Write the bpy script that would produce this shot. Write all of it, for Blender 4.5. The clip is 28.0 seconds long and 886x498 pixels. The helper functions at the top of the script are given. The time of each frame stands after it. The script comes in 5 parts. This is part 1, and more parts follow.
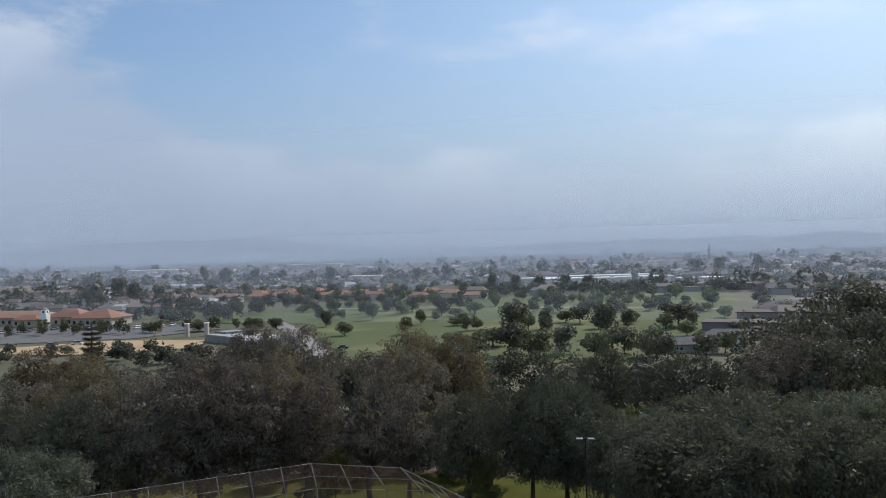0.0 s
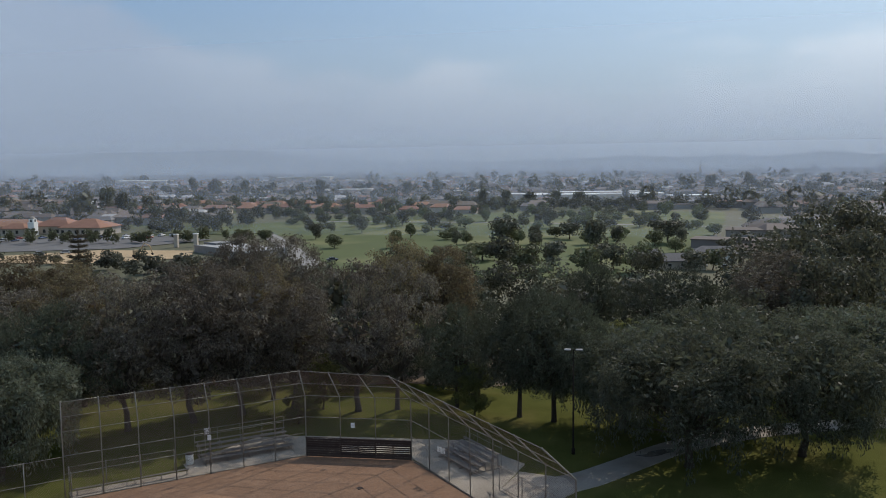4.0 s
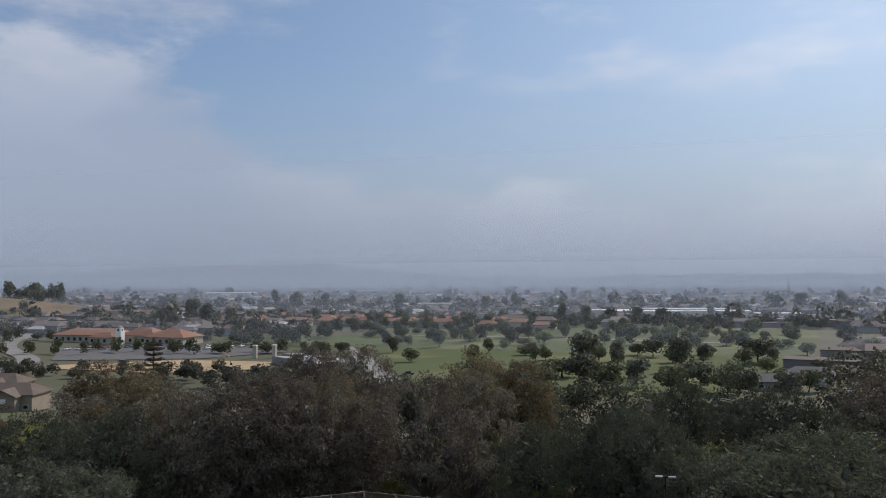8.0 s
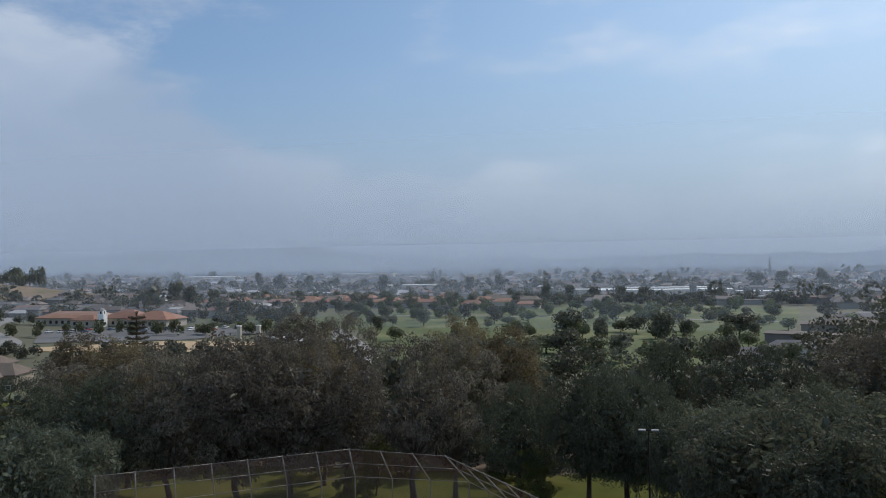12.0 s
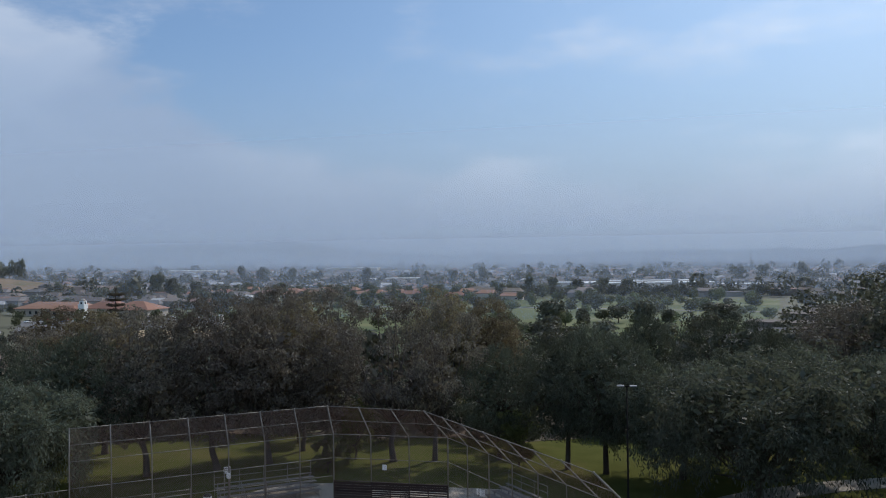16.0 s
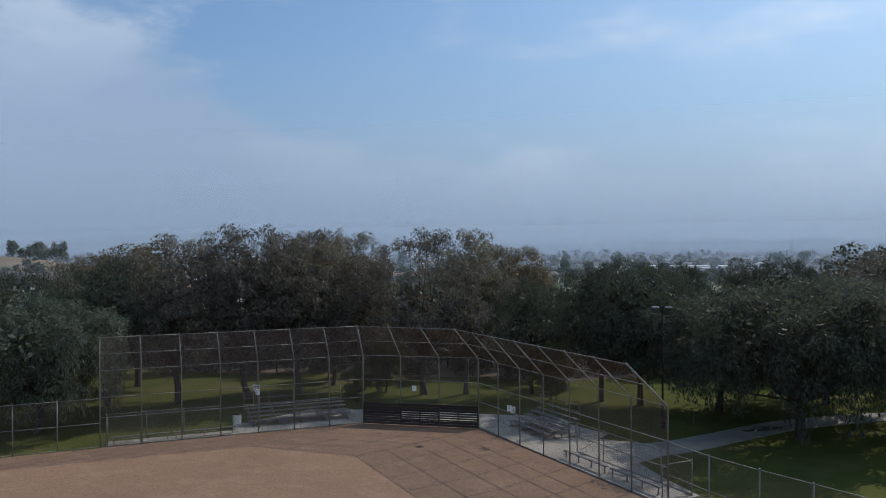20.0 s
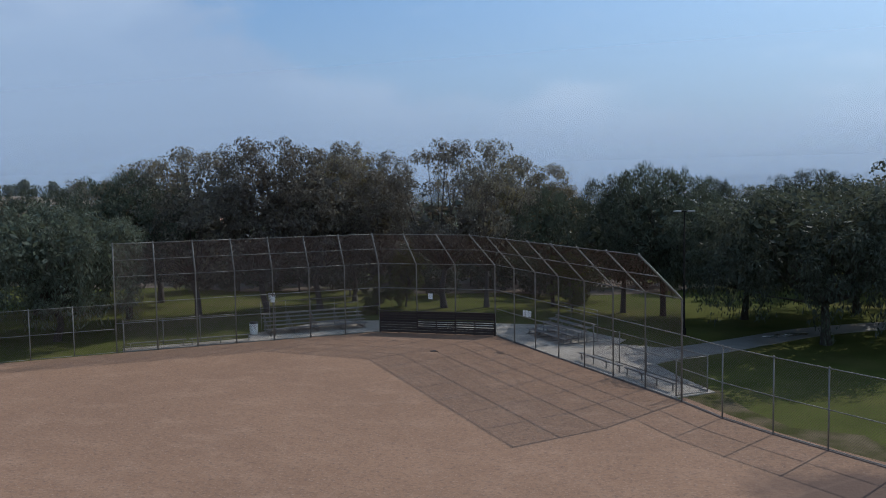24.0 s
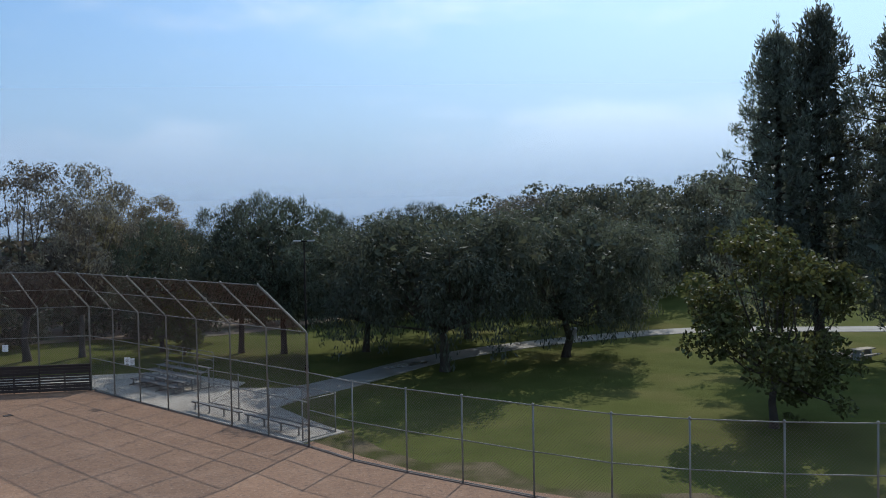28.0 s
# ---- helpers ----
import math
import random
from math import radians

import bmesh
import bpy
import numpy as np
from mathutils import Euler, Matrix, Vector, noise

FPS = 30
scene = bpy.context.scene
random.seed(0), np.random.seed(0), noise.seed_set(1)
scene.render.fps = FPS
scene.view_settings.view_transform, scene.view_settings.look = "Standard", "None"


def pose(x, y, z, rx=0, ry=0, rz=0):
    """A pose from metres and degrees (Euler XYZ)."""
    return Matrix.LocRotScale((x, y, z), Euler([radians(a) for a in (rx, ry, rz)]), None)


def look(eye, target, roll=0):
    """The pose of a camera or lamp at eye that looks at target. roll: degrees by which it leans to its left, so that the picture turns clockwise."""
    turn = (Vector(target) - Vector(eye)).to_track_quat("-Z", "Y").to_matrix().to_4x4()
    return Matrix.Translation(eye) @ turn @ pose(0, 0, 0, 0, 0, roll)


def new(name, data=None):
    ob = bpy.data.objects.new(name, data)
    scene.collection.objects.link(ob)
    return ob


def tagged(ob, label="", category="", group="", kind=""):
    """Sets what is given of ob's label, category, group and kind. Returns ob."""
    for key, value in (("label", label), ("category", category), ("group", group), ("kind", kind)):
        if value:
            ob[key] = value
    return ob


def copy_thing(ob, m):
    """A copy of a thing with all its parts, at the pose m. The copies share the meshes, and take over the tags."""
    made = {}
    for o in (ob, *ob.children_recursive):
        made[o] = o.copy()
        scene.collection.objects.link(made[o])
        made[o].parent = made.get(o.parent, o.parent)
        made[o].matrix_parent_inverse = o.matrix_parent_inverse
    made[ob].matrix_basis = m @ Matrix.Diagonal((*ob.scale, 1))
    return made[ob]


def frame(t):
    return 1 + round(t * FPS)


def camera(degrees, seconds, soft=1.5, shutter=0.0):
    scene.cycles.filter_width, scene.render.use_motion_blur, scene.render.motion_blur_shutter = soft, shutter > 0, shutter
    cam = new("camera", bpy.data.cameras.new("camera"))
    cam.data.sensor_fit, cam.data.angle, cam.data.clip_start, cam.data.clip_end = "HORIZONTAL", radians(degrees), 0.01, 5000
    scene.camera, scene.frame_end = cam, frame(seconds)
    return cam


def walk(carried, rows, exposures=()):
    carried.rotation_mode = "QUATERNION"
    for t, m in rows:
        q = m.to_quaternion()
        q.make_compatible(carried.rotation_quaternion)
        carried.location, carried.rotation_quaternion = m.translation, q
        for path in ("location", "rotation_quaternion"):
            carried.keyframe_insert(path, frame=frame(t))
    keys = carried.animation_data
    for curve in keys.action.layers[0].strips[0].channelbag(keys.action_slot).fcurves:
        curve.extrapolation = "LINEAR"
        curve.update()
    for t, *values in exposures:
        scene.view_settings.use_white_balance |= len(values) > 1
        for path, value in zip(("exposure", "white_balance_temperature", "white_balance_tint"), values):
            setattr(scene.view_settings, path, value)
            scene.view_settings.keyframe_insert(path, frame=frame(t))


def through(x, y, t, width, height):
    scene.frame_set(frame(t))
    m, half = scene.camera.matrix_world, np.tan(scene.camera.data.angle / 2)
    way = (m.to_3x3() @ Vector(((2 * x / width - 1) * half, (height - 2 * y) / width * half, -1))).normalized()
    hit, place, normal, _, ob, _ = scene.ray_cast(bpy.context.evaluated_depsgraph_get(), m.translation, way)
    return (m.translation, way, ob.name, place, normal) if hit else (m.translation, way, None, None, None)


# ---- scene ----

cam = camera(54.3, 28.0, soft=1.0)

PATH = [
    (0, (23.424, -70.113, 25.485), (23.086, -68.142, 25.479), -1.6),
    (0.5, (24.11, -69.674, 25.362), (23.912, -67.684, 25.358), -1.0),
    (1, (24.523, -69.534, 25.291), (24.287, -67.548, 25.297), -0.9),
    (1.5, (24.607, -69.676, 25.27), (24.376, -67.689, 25.285), -0.8),
    (2, (24.44, -69.897, 25.274), (24.211, -67.91, 25.296), -0.9),
    (2.5, (24.039, -69.961, 25.3), (23.804, -67.975, 25.318), -0.8),
    (3, (23.624, -69.815, 25.315), (23.364, -67.833, 25.243), -1.0),
    (3.5, (23.368, -69.364, 25.175), (23.046, -67.4, 24.982), -0.8),
    (5.5, (22.502, -66.55, 24.39), (22.379, -64.565, 24.178), -0.0),
    (5.7, (22.265, -66.046, 24.358), (22.661, -64.095, 24.163), 0.7),
    (6, (21.923, -65.197, 24.033), (22.7, -63.37, 23.791), -2.0),
    (6.2, (22.009, -64.9, 24.104), (22.88, -63.101, 24.028), -1.5),
    (6.5, (22.863, -64.789, 24.134), (23.051, -62.799, 24.193), -3.3),
    (7, (22.723, -64.655, 24.04), (22.383, -62.684, 24.02), -0.8),
    (7.5, (22.602, -64.619, 24.172), (22.12, -62.679, 24.228), 0.3),
    (8, (22.594, -64.664, 24.197), (22.099, -62.727, 24.262), -0.3),
    (8.5, (22.611, -64.92, 24.369), (22.108, -62.985, 24.4), -1.1),
    (9, (22.704, -65.078, 24.258), (22.202, -63.143, 24.314), -1.3),
    (9.5, (22.609, -64.882, 23.984), (22.118, -62.944, 24.035), -1.1),
    (10, (22.57, -64.647, 23.629), (22.109, -62.701, 23.658), -1.1),
    (10.5, (22.702, -64.784, 23.257), (22.247, -62.837, 23.281), -1.1),
    (11, (22.669, -64.874, 22.911), (22.211, -62.927, 22.947), -1.1),
    (11.5, (22.672, -64.816, 22.668), (22.212, -62.87, 22.722), -0.9),
    (12, (22.591, -64.609, 22.235), (22.132, -62.663, 22.26), -0.8),
    (12.5, (22.689, -64.477, 21.889), (22.272, -62.521, 21.919), -1.1),
    (14.5, (22.676, -64.502, 20.272), (22.26, -62.546, 20.276), -0.7),
    (15, (22.774, -64.445, 20.043), (22.352, -62.49, 20.053), -0.5),
    (15.5, (22.826, -64.396, 19.706), (22.407, -62.44, 19.711), -0.4),
    (16, (22.871, -64.315, 19.16), (22.448, -62.36, 19.175), -0.7),
    (16.5, (22.827, -64.317, 18.455), (22.406, -62.362, 18.477), -0.5),
    (17, (22.71, -64.353, 17.666), (22.282, -62.399, 17.687), -0.4),
    (17.5, (22.845, -63.974, 17.455), (22.408, -62.022, 17.472), -0.7),
    (18, (22.947, -63.752, 17.023), (22.507, -61.801, 17.03), -0.5),
    (18.5, (22.865, -63.857, 16.418), (22.437, -61.903, 16.413), -0.2),
    (19, (22.556, -63.63, 15.62), (22.125, -61.677, 15.612), -0.6),
    (19.5, (22.612, -63.417, 14.746), (22.144, -61.473, 14.749), -0.5),
    (20, (22.911, -63.256, 13.755), (22.408, -61.32, 13.747), -0.4),
    (20.5, (22.342, -63.417, 13.057), (21.836, -61.482, 13.055), -0.2),
    (21, (21.863, -63.538, 12.636), (21.396, -61.593, 12.614), -0.1),
    (21.5, (21.839, -63.495, 12.351), (21.399, -61.545, 12.284), -0.2),
    (23.5, (23.809, -62.274, 11.013), (23.248, -60.354, 10.999), -0.8),
    (24, (24.061, -61.624, 11.23), (23.477, -59.717, 11.082), -1.0),
    (24.5, (23.977, -61.307, 11.435), (23.391, -59.409, 11.201), -1.3),
    (25, (23.79, -60.871, 11.378), (23.209, -58.971, 11.147), -1.6),
    (25.5, (23.707, -60.415, 11.014), (23.131, -58.501, 10.94), -1.7),
    (26, (23.644, -59.872, 10.821), (23.064, -57.959, 10.763), -1.2),
    (26.5, (23.996, -58.971, 10.746), (23.389, -57.068, 10.653), -1.4),
    (27, (24.08, -58.303, 10.571), (23.454, -56.405, 10.49), -1.3),
    (27.5, (23.731, -57.864, 10.378), (23.121, -55.96, 10.342), -1.4),
    (27.8, (23.092, -57.051, 10.333), (22.93, -55.058, 10.298), -0.7),
    (28, (23.601, -56.587, 10.361), (23.882, -54.608, 10.291), -1.1),
]

EXPOSURES = [(0, 0.22, 6650, 11), (1, 0.04, 6750, 12), (2, 0.08, 6750, 12), (3, 0.0, 6650, 11), (5.5, 0.25, 6850, 10), (6, 0.30, 6850, 10), (7, -0.05, 7050, 17), (8, 0.0, 6950, 15), (10, 0.0, 6600, 11), (12.5, 0.03, 6500, 10), (15, 0.03, 6300, 11), (20, 0.0, 6100, 8), (21.5, 0.06, 6050, 8), (24, 0.05, 5900, 8), (25, 0.24, 5850, 8), (26, 0.22, 5950, 8), (27.5, 0.22, 5950, 8), (28, 0.32, 5900, 6)]
walk(cam, [(t, look(eye, aim, roll)) for t, eye, aim, roll in PATH], EXPOSURES)

# ---- sky and sun ----
SUN = Vector((4.67, 8.3, 7.6)).normalized()
SUN_UP, SUN_AZ = math.asin(SUN.z), math.atan2(SUN.x, SUN.y)

world = bpy.data.worlds.new("world")
scene.world = world
world.use_nodes = True
wn, wl = world.node_tree.nodes, world.node_tree.links
wn.clear()


def wmath(op, a, b=None, clamp=False):
    n = wn.new("ShaderNodeMath")
    n.operation, n.use_clamp = op, clamp
    for i, v in enumerate((a, b)):
        if v is None:
            continue
        if isinstance(v, (int, float)):
            n.inputs[i].default_value = v
        else:
            wl.new(v, n.inputs[i])
    return n.outputs[0]


def wstep(v, lo, hi, to_lo=0.0, to_hi=1.0):
    n = wn.new("ShaderNodeMapRange")
    n.interpolation_type = "SMOOTHSTEP"
    wl.new(v, n.inputs[0])
    for i, x in enumerate((lo, hi, to_lo, to_hi)):
        n.inputs[1 + i].default_value = x
    return n.outputs[0]


def wmix(fac, a, b):
    n = wn.new("ShaderNodeMix")
    n.data_type = "RGBA"
    for sock, v in ((n.inputs[0], fac), (n.inputs[6], a), (n.inputs[7], b)):
        if isinstance(v, (int, float)):
            sock.default_value = v
        elif isinstance(v, tuple):
            sock.default_value = (*v, 1)
        else:
            wl.new(v, sock)
    return n.outputs[2]


sky = wn.new("ShaderNodeTexSky")
sky.sky_type, sky.sun_disc = "NISHITA", False
sky.sun_elevation, sky.sun_rotation = SUN_UP, SUN_AZ
sky.altitude, sky.air_density, sky.dust_density, sky.ozone_density = 200, 1.15, 0.7, 4.0
coord = wn.new("ShaderNodeTexCoord")
sep = wn.new("ShaderNodeSeparateXYZ")
wl.new(coord.outputs["Generated"], sep.inputs[0])
dx, dy, dz = sep.outputs


def wnoise(scale, stretch, detail, rough=0.55):
    m = wn.new("ShaderNodeMapping")
    m.inputs["Scale"].default_value = stretch
    wl.new(coord.outputs["Generated"], m.inputs["Vector"])
    n = wn.new("ShaderNodeTexNoise")
    n.inputs["Scale"].default_value, n.inputs["Detail"].default_value, n.inputs["Roughness"].default_value = scale, detail, rough
    wl.new(m.outputs[0], n.inputs["Vector"])
    return n.outputs["Fac"]


puffs = wmath("SUBTRACT", wnoise(4.2, (1, 1, 2.4), 8, 0.60), 0.5)
broad = wmath("SUBTRACT", wnoise(1.7, (1, 1, 2.0), 3, 0.5), 0.5)
edge_noise = wmath("ADD", wmath("MULTIPLY", puffs, 0.27), wmath("MULTIPLY", broad, 0.05))
# a bank of low cloud: high towards -x, low ahead, a little higher again towards +x
rise = wmath("ADD", wstep(dx, -0.18, -0.38, 0.0, 0.036), wstep(dx, -0.37, -0.54, 0.0, 0.125))
bank_top = wmath("ADD", wmath("ADD", 0.100, rise), wmath("ADD", edge_noise, wstep(dx, 0.02, 0.22, 0.0, 0.022)))
inside = wmath("SUBTRACT", bank_top, dz)
bank = wstep(inside, -0.010, 0.042)
bank_lit = wmath("MULTIPLY", wstep(inside, 0.16, 0.0), wstep(puffs, -0.16, 0.14))
haze = wstep(dz, 0.17, -0.02)
wisps = wmath("MULTIPLY", wstep(wnoise(2.6, (1, 1, 2.8), 8, 0.62), 0.50, 0.74), wstep(dz, 0.10, 0.24))
to_sun = wstep(dx, -0.52, 0.38)
blue = wmix(0.35, sky.outputs[0], wmix(to_sun, (2.5, 4.3, 7.6), (7.6, 10.9, 14.8)))
clear = wmix(wmath("MULTIPLY", haze, 0.55), blue, wmix(to_sun, (4.0, 5.2, 7.1), (10.9, 13.3, 15.4)))
bank_col = wmix(bank_lit, wmix(to_sun, (4.2, 5.1, 6.7), (10.9, 12.7, 14.7)), wmix(to_sun, (6.8, 7.7, 9.0), (12.2, 13.4, 14.6)))
col = wmix(wmath("MULTIPLY", bank, 0.70), clear, bank_col)
col = wmix(wmath("MULTIPLY", wisps, 0.6), col, wmix(to_sun, (6.6, 7.2, 8.2), (11.5, 11.8, 12.2)))
bg = wn.new("ShaderNodeBackground")
bg.inputs["Strength"].default_value = 0.085
wl.new(col, bg.inputs["Color"])
wl.new(bg.outputs[0], wn.new("ShaderNodeOutputWorld").inputs["Surface"])

sun = new("sun", bpy.data.lights.new("sun", "SUN"))
sun.data.energy, sun.data.angle, sun.data.color = 3.2, radians(0.6), (1.0, 0.93, 0.84)
sun.matrix_world = look((0, 0, 0), -SUN)

# ---- materials ----
def surface(name, dark, light, scale=3.0, rough=0.85, bump=0.3, fine=12.0, vary=0.0, metal=0.0, island=0.0, stain=None, stain_scale=0.3, spec=0.3, stain_at=(0.5, 0.68)):
    """A procedural surface: two scales of colour noise, optional stains, relief, and a spread from piece to piece."""
    m = bpy.data.materials.new(name)
    m.use_nodes = True
    n, l = m.node_tree.nodes, m.node_tree.links
    b = n["Principled BSDF"]
    b.inputs["Roughness"].default_value, b.inputs["Metallic"].default_value = rough, metal
    b.inputs["Specular IOR Level"].default_value = spec
    geo = n.new("ShaderNodeNewGeometry")
    pos = geo.outputs["Position"]

    def noise_tex(s, detail=4):
        t = n.new("ShaderNodeTexNoise")
        t.inputs["Scale"].default_value, t.inputs["Detail"].default_value = s, detail
        l.new(pos, t.inputs["Vector"])
        return t.outputs["Fac"]

    def mix(fac, a, c):
        x = n.new("ShaderNodeMix")
        x.data_type = "RGBA"
        for sock, v in ((x.inputs[0], fac), (x.inputs[6], a), (x.inputs[7], c)):
            if isinstance(v, tuple):
                sock.default_value = (*v, 1)
            elif isinstance(v, (int, float)):
                sock.default_value = v
            else:
                l.new(v, sock)
        return x.outputs[2]

    def ramp(v, lo, hi):
        x = n.new("ShaderNodeMapRange")
        l.new(v, x.inputs[0])
        x.inputs[1].default_value, x.inputs[2].default_value = lo, hi
        return x.outputs[0]

    big, small = noise_tex(scale), noise_tex(scale * fine, 3)
    colour = mix(ramp(big, 0.3, 0.7), dark, light)
    mid = tuple(0.5 * (a + c) for a, c in zip(dark, light))
    colour = mix(ramp(small, 0.25, 0.75), colour, mid)
    if stain:
        colour = mix(ramp(noise_tex(stain_scale, 5), *stain_at), colour, stain)
    for amount, src in ((vary, "object"), (island, "island")):
        if amount:
            r = geo.outputs["Random Per Island"] if src == "island" else n.new("ShaderNodeObjectInfo").outputs["Random"]
            h = n.new("ShaderNodeHueSaturation")
            x = n.new("ShaderNodeMapRange")
            l.new(r, x.inputs[0])
            x.inputs[3].default_value, x.inputs[4].default_value = 1 - amount, 1 + amount
            l.new(x.outputs[0], h.inputs["Value"])
            y = n.new("ShaderNodeMapRange")
            l.new(r, y.inputs[0])
            y.inputs[3].default_value, y.inputs[4].default_value = 0.5 - amount * 0.05, 0.5 + amount * 0.05
            l.new(y.outputs[0], h.inputs["Hue"])
            l.new(colour, h.inputs["Color"])
            colour = h.outputs[0]
    l.new(colour, b.inputs["Base Color"])
    if bump:
        u = n.new("ShaderNodeBump")
        u.inputs["Strength"].default_value, u.inputs["Distance"].default_value = bump, 0.3 / scale
        l.new(small, u.inputs["Height"])
        l.new(u.outputs[0], b.inputs["Normal"])
    return m


def leafy(name, dark, light, vary=0.22, through=0.36, gloss=0.20):
    """Leaves: a waxy surface that lets part of the light behind it through, a little yellower."""
    m = surface(name, dark, light, scale=0.45, rough=0.64, bump=0.0, fine=6, vary=vary, island=0.42, spec=gloss)
    n, l = m.node_tree.nodes, m.node_tree.links
    b, out = n["Principled BSDF"], n["Material Output"]
    t, mix, tint = n.new("ShaderNodeBsdfTranslucent"), n.new("ShaderNodeMixShader"), n.new("ShaderNodeMix")
    tint.data_type, tint.blend_type = "RGBA", "MULTIPLY"
    tint.inputs[0].default_value = 1.0
    l.new(b.inputs["Base Color"].links[0].from_socket, tint.inputs[6])
    tint.inputs[7].default_value = (1.0, 0.97, 0.78, 1)
    l.new(tint.outputs[2], t.inputs["Color"])
    mix.inputs[0].default_value = through
    l.new(b.outputs[0], mix.inputs[1])
    l.new(t.outputs[0], mix.inputs[2])
    l.new(mix.outputs[0], out.inputs["Surface"])
    return m


def dirt_material():
    """Raked infield dirt: broad tones, mottling, drag marks and grit."""
    m = bpy.data.materials.new("infield_dirt")
    m.use_nodes = True
    n, l = m.node_tree.nodes, m.node_tree.links
    b = n["Principled BSDF"]
    b.inputs["Roughness"].default_value, b.inputs["Specular IOR Level"].default_value = 0.95, 0.15
    pos = n.new("ShaderNodeNewGeometry").outputs["Position"]

    def tex(scale, detail, stretch=(1, 1, 1), turn=0.0):
        mp = n.new("ShaderNodeMapping")
        mp.inputs["Scale"].default_value, mp.inputs["Rotation"].default_value = stretch, (0, 0, turn)
        l.new(pos, mp.inputs["Vector"])
        t = n.new("ShaderNodeTexNoise")
        t.inputs["Scale"].default_value, t.inputs["Detail"].default_value, t.inputs["Roughness"].default_value = scale, detail, 0.65
        l.new(mp.outputs[0], t.inputs["Vector"])
        return t.outputs["Fac"]

    def blend(fac, lo, hi, a, c):
        r = n.new("ShaderNodeMapRange")
        l.new(fac, r.inputs[0])
        r.inputs[1].default_value, r.inputs[2].default_value = lo, hi
        x = n.new("ShaderNodeMix")
        x.data_type = "RGBA"
        l.new(r.outputs[0], x.inputs[0])
        for sock, v in ((x.inputs[6], a), (x.inputs[7], c)):
            if isinstance(v, tuple):
                sock.default_value = (*v, 1)
            else:
                l.new(v, sock)
        return x.outputs[2]

    broad, drag, grit = tex(0.09, 4), tex(0.42, 6, (0.8, 1.2, 1), 0.9), tex(5.5, 6)
    c = blend(broad, 0.35, 0.65, (0.236, 0.136, 0.083), (0.282, 0.164, 0.100))
    c = blend(drag, 0.50, 0.92, c, (0.372, 0.232, 0.152))
    c = blend(tex(1.6, 5, (1, 1, 1), 0.0), 0.46, 0.80, c, (0.222, 0.128, 0.080))
    c = blend(grit, 0.50, 0.74, c, (0.135, 0.088, 0.068))
    c = blend(tex(9, 3), 0.56, 0.72, c, (0.335, 0.232, 0.165))
    # a patch of darker earth by the fence
    far, add = n.new("ShaderNodeVectorMath"), n.new("ShaderNodeMath")
    far.operation, add.operation = "DISTANCE", "MULTIPLY_ADD"
    l.new(pos, far.inputs[0])
    far.inputs[1].default_value = (29.6, -29.6, 0)
    l.new(tex(0.45, 5), add.inputs[0])
    add.inputs[1].default_value = 6.0
    l.new(far.outputs["Value"], add.inputs[2])
    c = blend(add.outputs[0], 7.6, 5.4, c, (0.135, 0.084, 0.060))
    for turn, scale in ((0.62, 0.075), (-0.35, 0.05)):
        mp, w = n.new("ShaderNodeMapping"), n.new("ShaderNodeTexWave")
        mp.inputs["Rotation"].default_value = (0, 0, turn)
        l.new(pos, mp.inputs["Vector"])
        l.new(mp.outputs[0], w.inputs["Vector"])
        w.inputs["Scale"].default_value, w.inputs["Distortion"].default_value = scale, 5.0
        w.inputs["Detail"].default_value, w.inputs["Detail Scale"].default_value = 3.0, 0.4
        c = blend(w.outputs["Fac"], 0.990, 1.12, c, (0.36, 0.24, 0.165))
    l.new(c, b.inputs["Base Color"])
    u = n.new("ShaderNodeBump")
    u.inputs["Strength"].default_value, u.inputs["Distance"].default_value = 0.6, 0.05
    l.new(grit, u.inputs["Height"])
    l.new(u.outputs[0], b.inputs["Normal"])
    return m


M = {}
M["dirt"] = dirt_material()
M["lawn"] = surface("lawn_grass", (0.056, 0.062, 0.016), (0.102, 0.107, 0.030), 0.35, 1.0, 0.18, 22, stain=(0.140, 0.116, 0.045), stain_scale=0.13, stain_at=(0.50, 0.84), spec=0.02)
M["valley"] = surface("valley_floor", (0.075, 0.08, 0.045), (0.135, 0.125, 0.08), 0.02, 0.95, 0.0, 9, stain=(0.08, 0.10, 0.035), stain_scale=0.006)
M["park"] = surface("park_grass", (0.058, 0.078, 0.024), (0.094, 0.116, 0.038), 0.03, 0.95, 0.0, 10, stain=(0.16, 0.16, 0.065), stain_scale=0.02)
M["dry"] = surface("dry_earth", (0.36, 0.26, 0.15), (0.48, 0.36, 0.22), 0.05, 0.95, 0.2, 14)
M["concrete"] = surface("concrete", (0.30, 0.260, 0.212), (0.405, 0.355, 0.292), 0.9, 0.9, 0.15, 14, vary=0.05, stain=(0.25, 0.21, 0.165), stain_scale=0.35, stain_at=(0.50, 0.75))
M["path"] = surface("footpath_concrete", (0.21, 0.188, 0.160), (0.285, 0.26, 0.222), 0.7, 0.85, 0.15, 14, stain=(0.19, 0.165, 0.135), stain_scale=0.3)
M["worn_lawn"] = surface("worn_lawn", (0.105, 0.082, 0.046), (0.165, 0.128, 0.078), 0.8, 1.0, 0.3, 14, stain=(0.060, 0.060, 0.020), stain_scale=0.55, stain_at=(0.42, 0.60), spec=0.02)
M["litter"] = surface("leaf_litter", (0.085, 0.062, 0.044), (0.16, 0.118, 0.085), 0.8, 0.95, 0.4, 14, stain=(0.07, 0.075, 0.028), stain_scale=0.25)
M["asphalt"] = surface("asphalt", (0.10, 0.10, 0.10), (0.17, 0.165, 0.16), 0.15, 0.9, 0.1, 12)
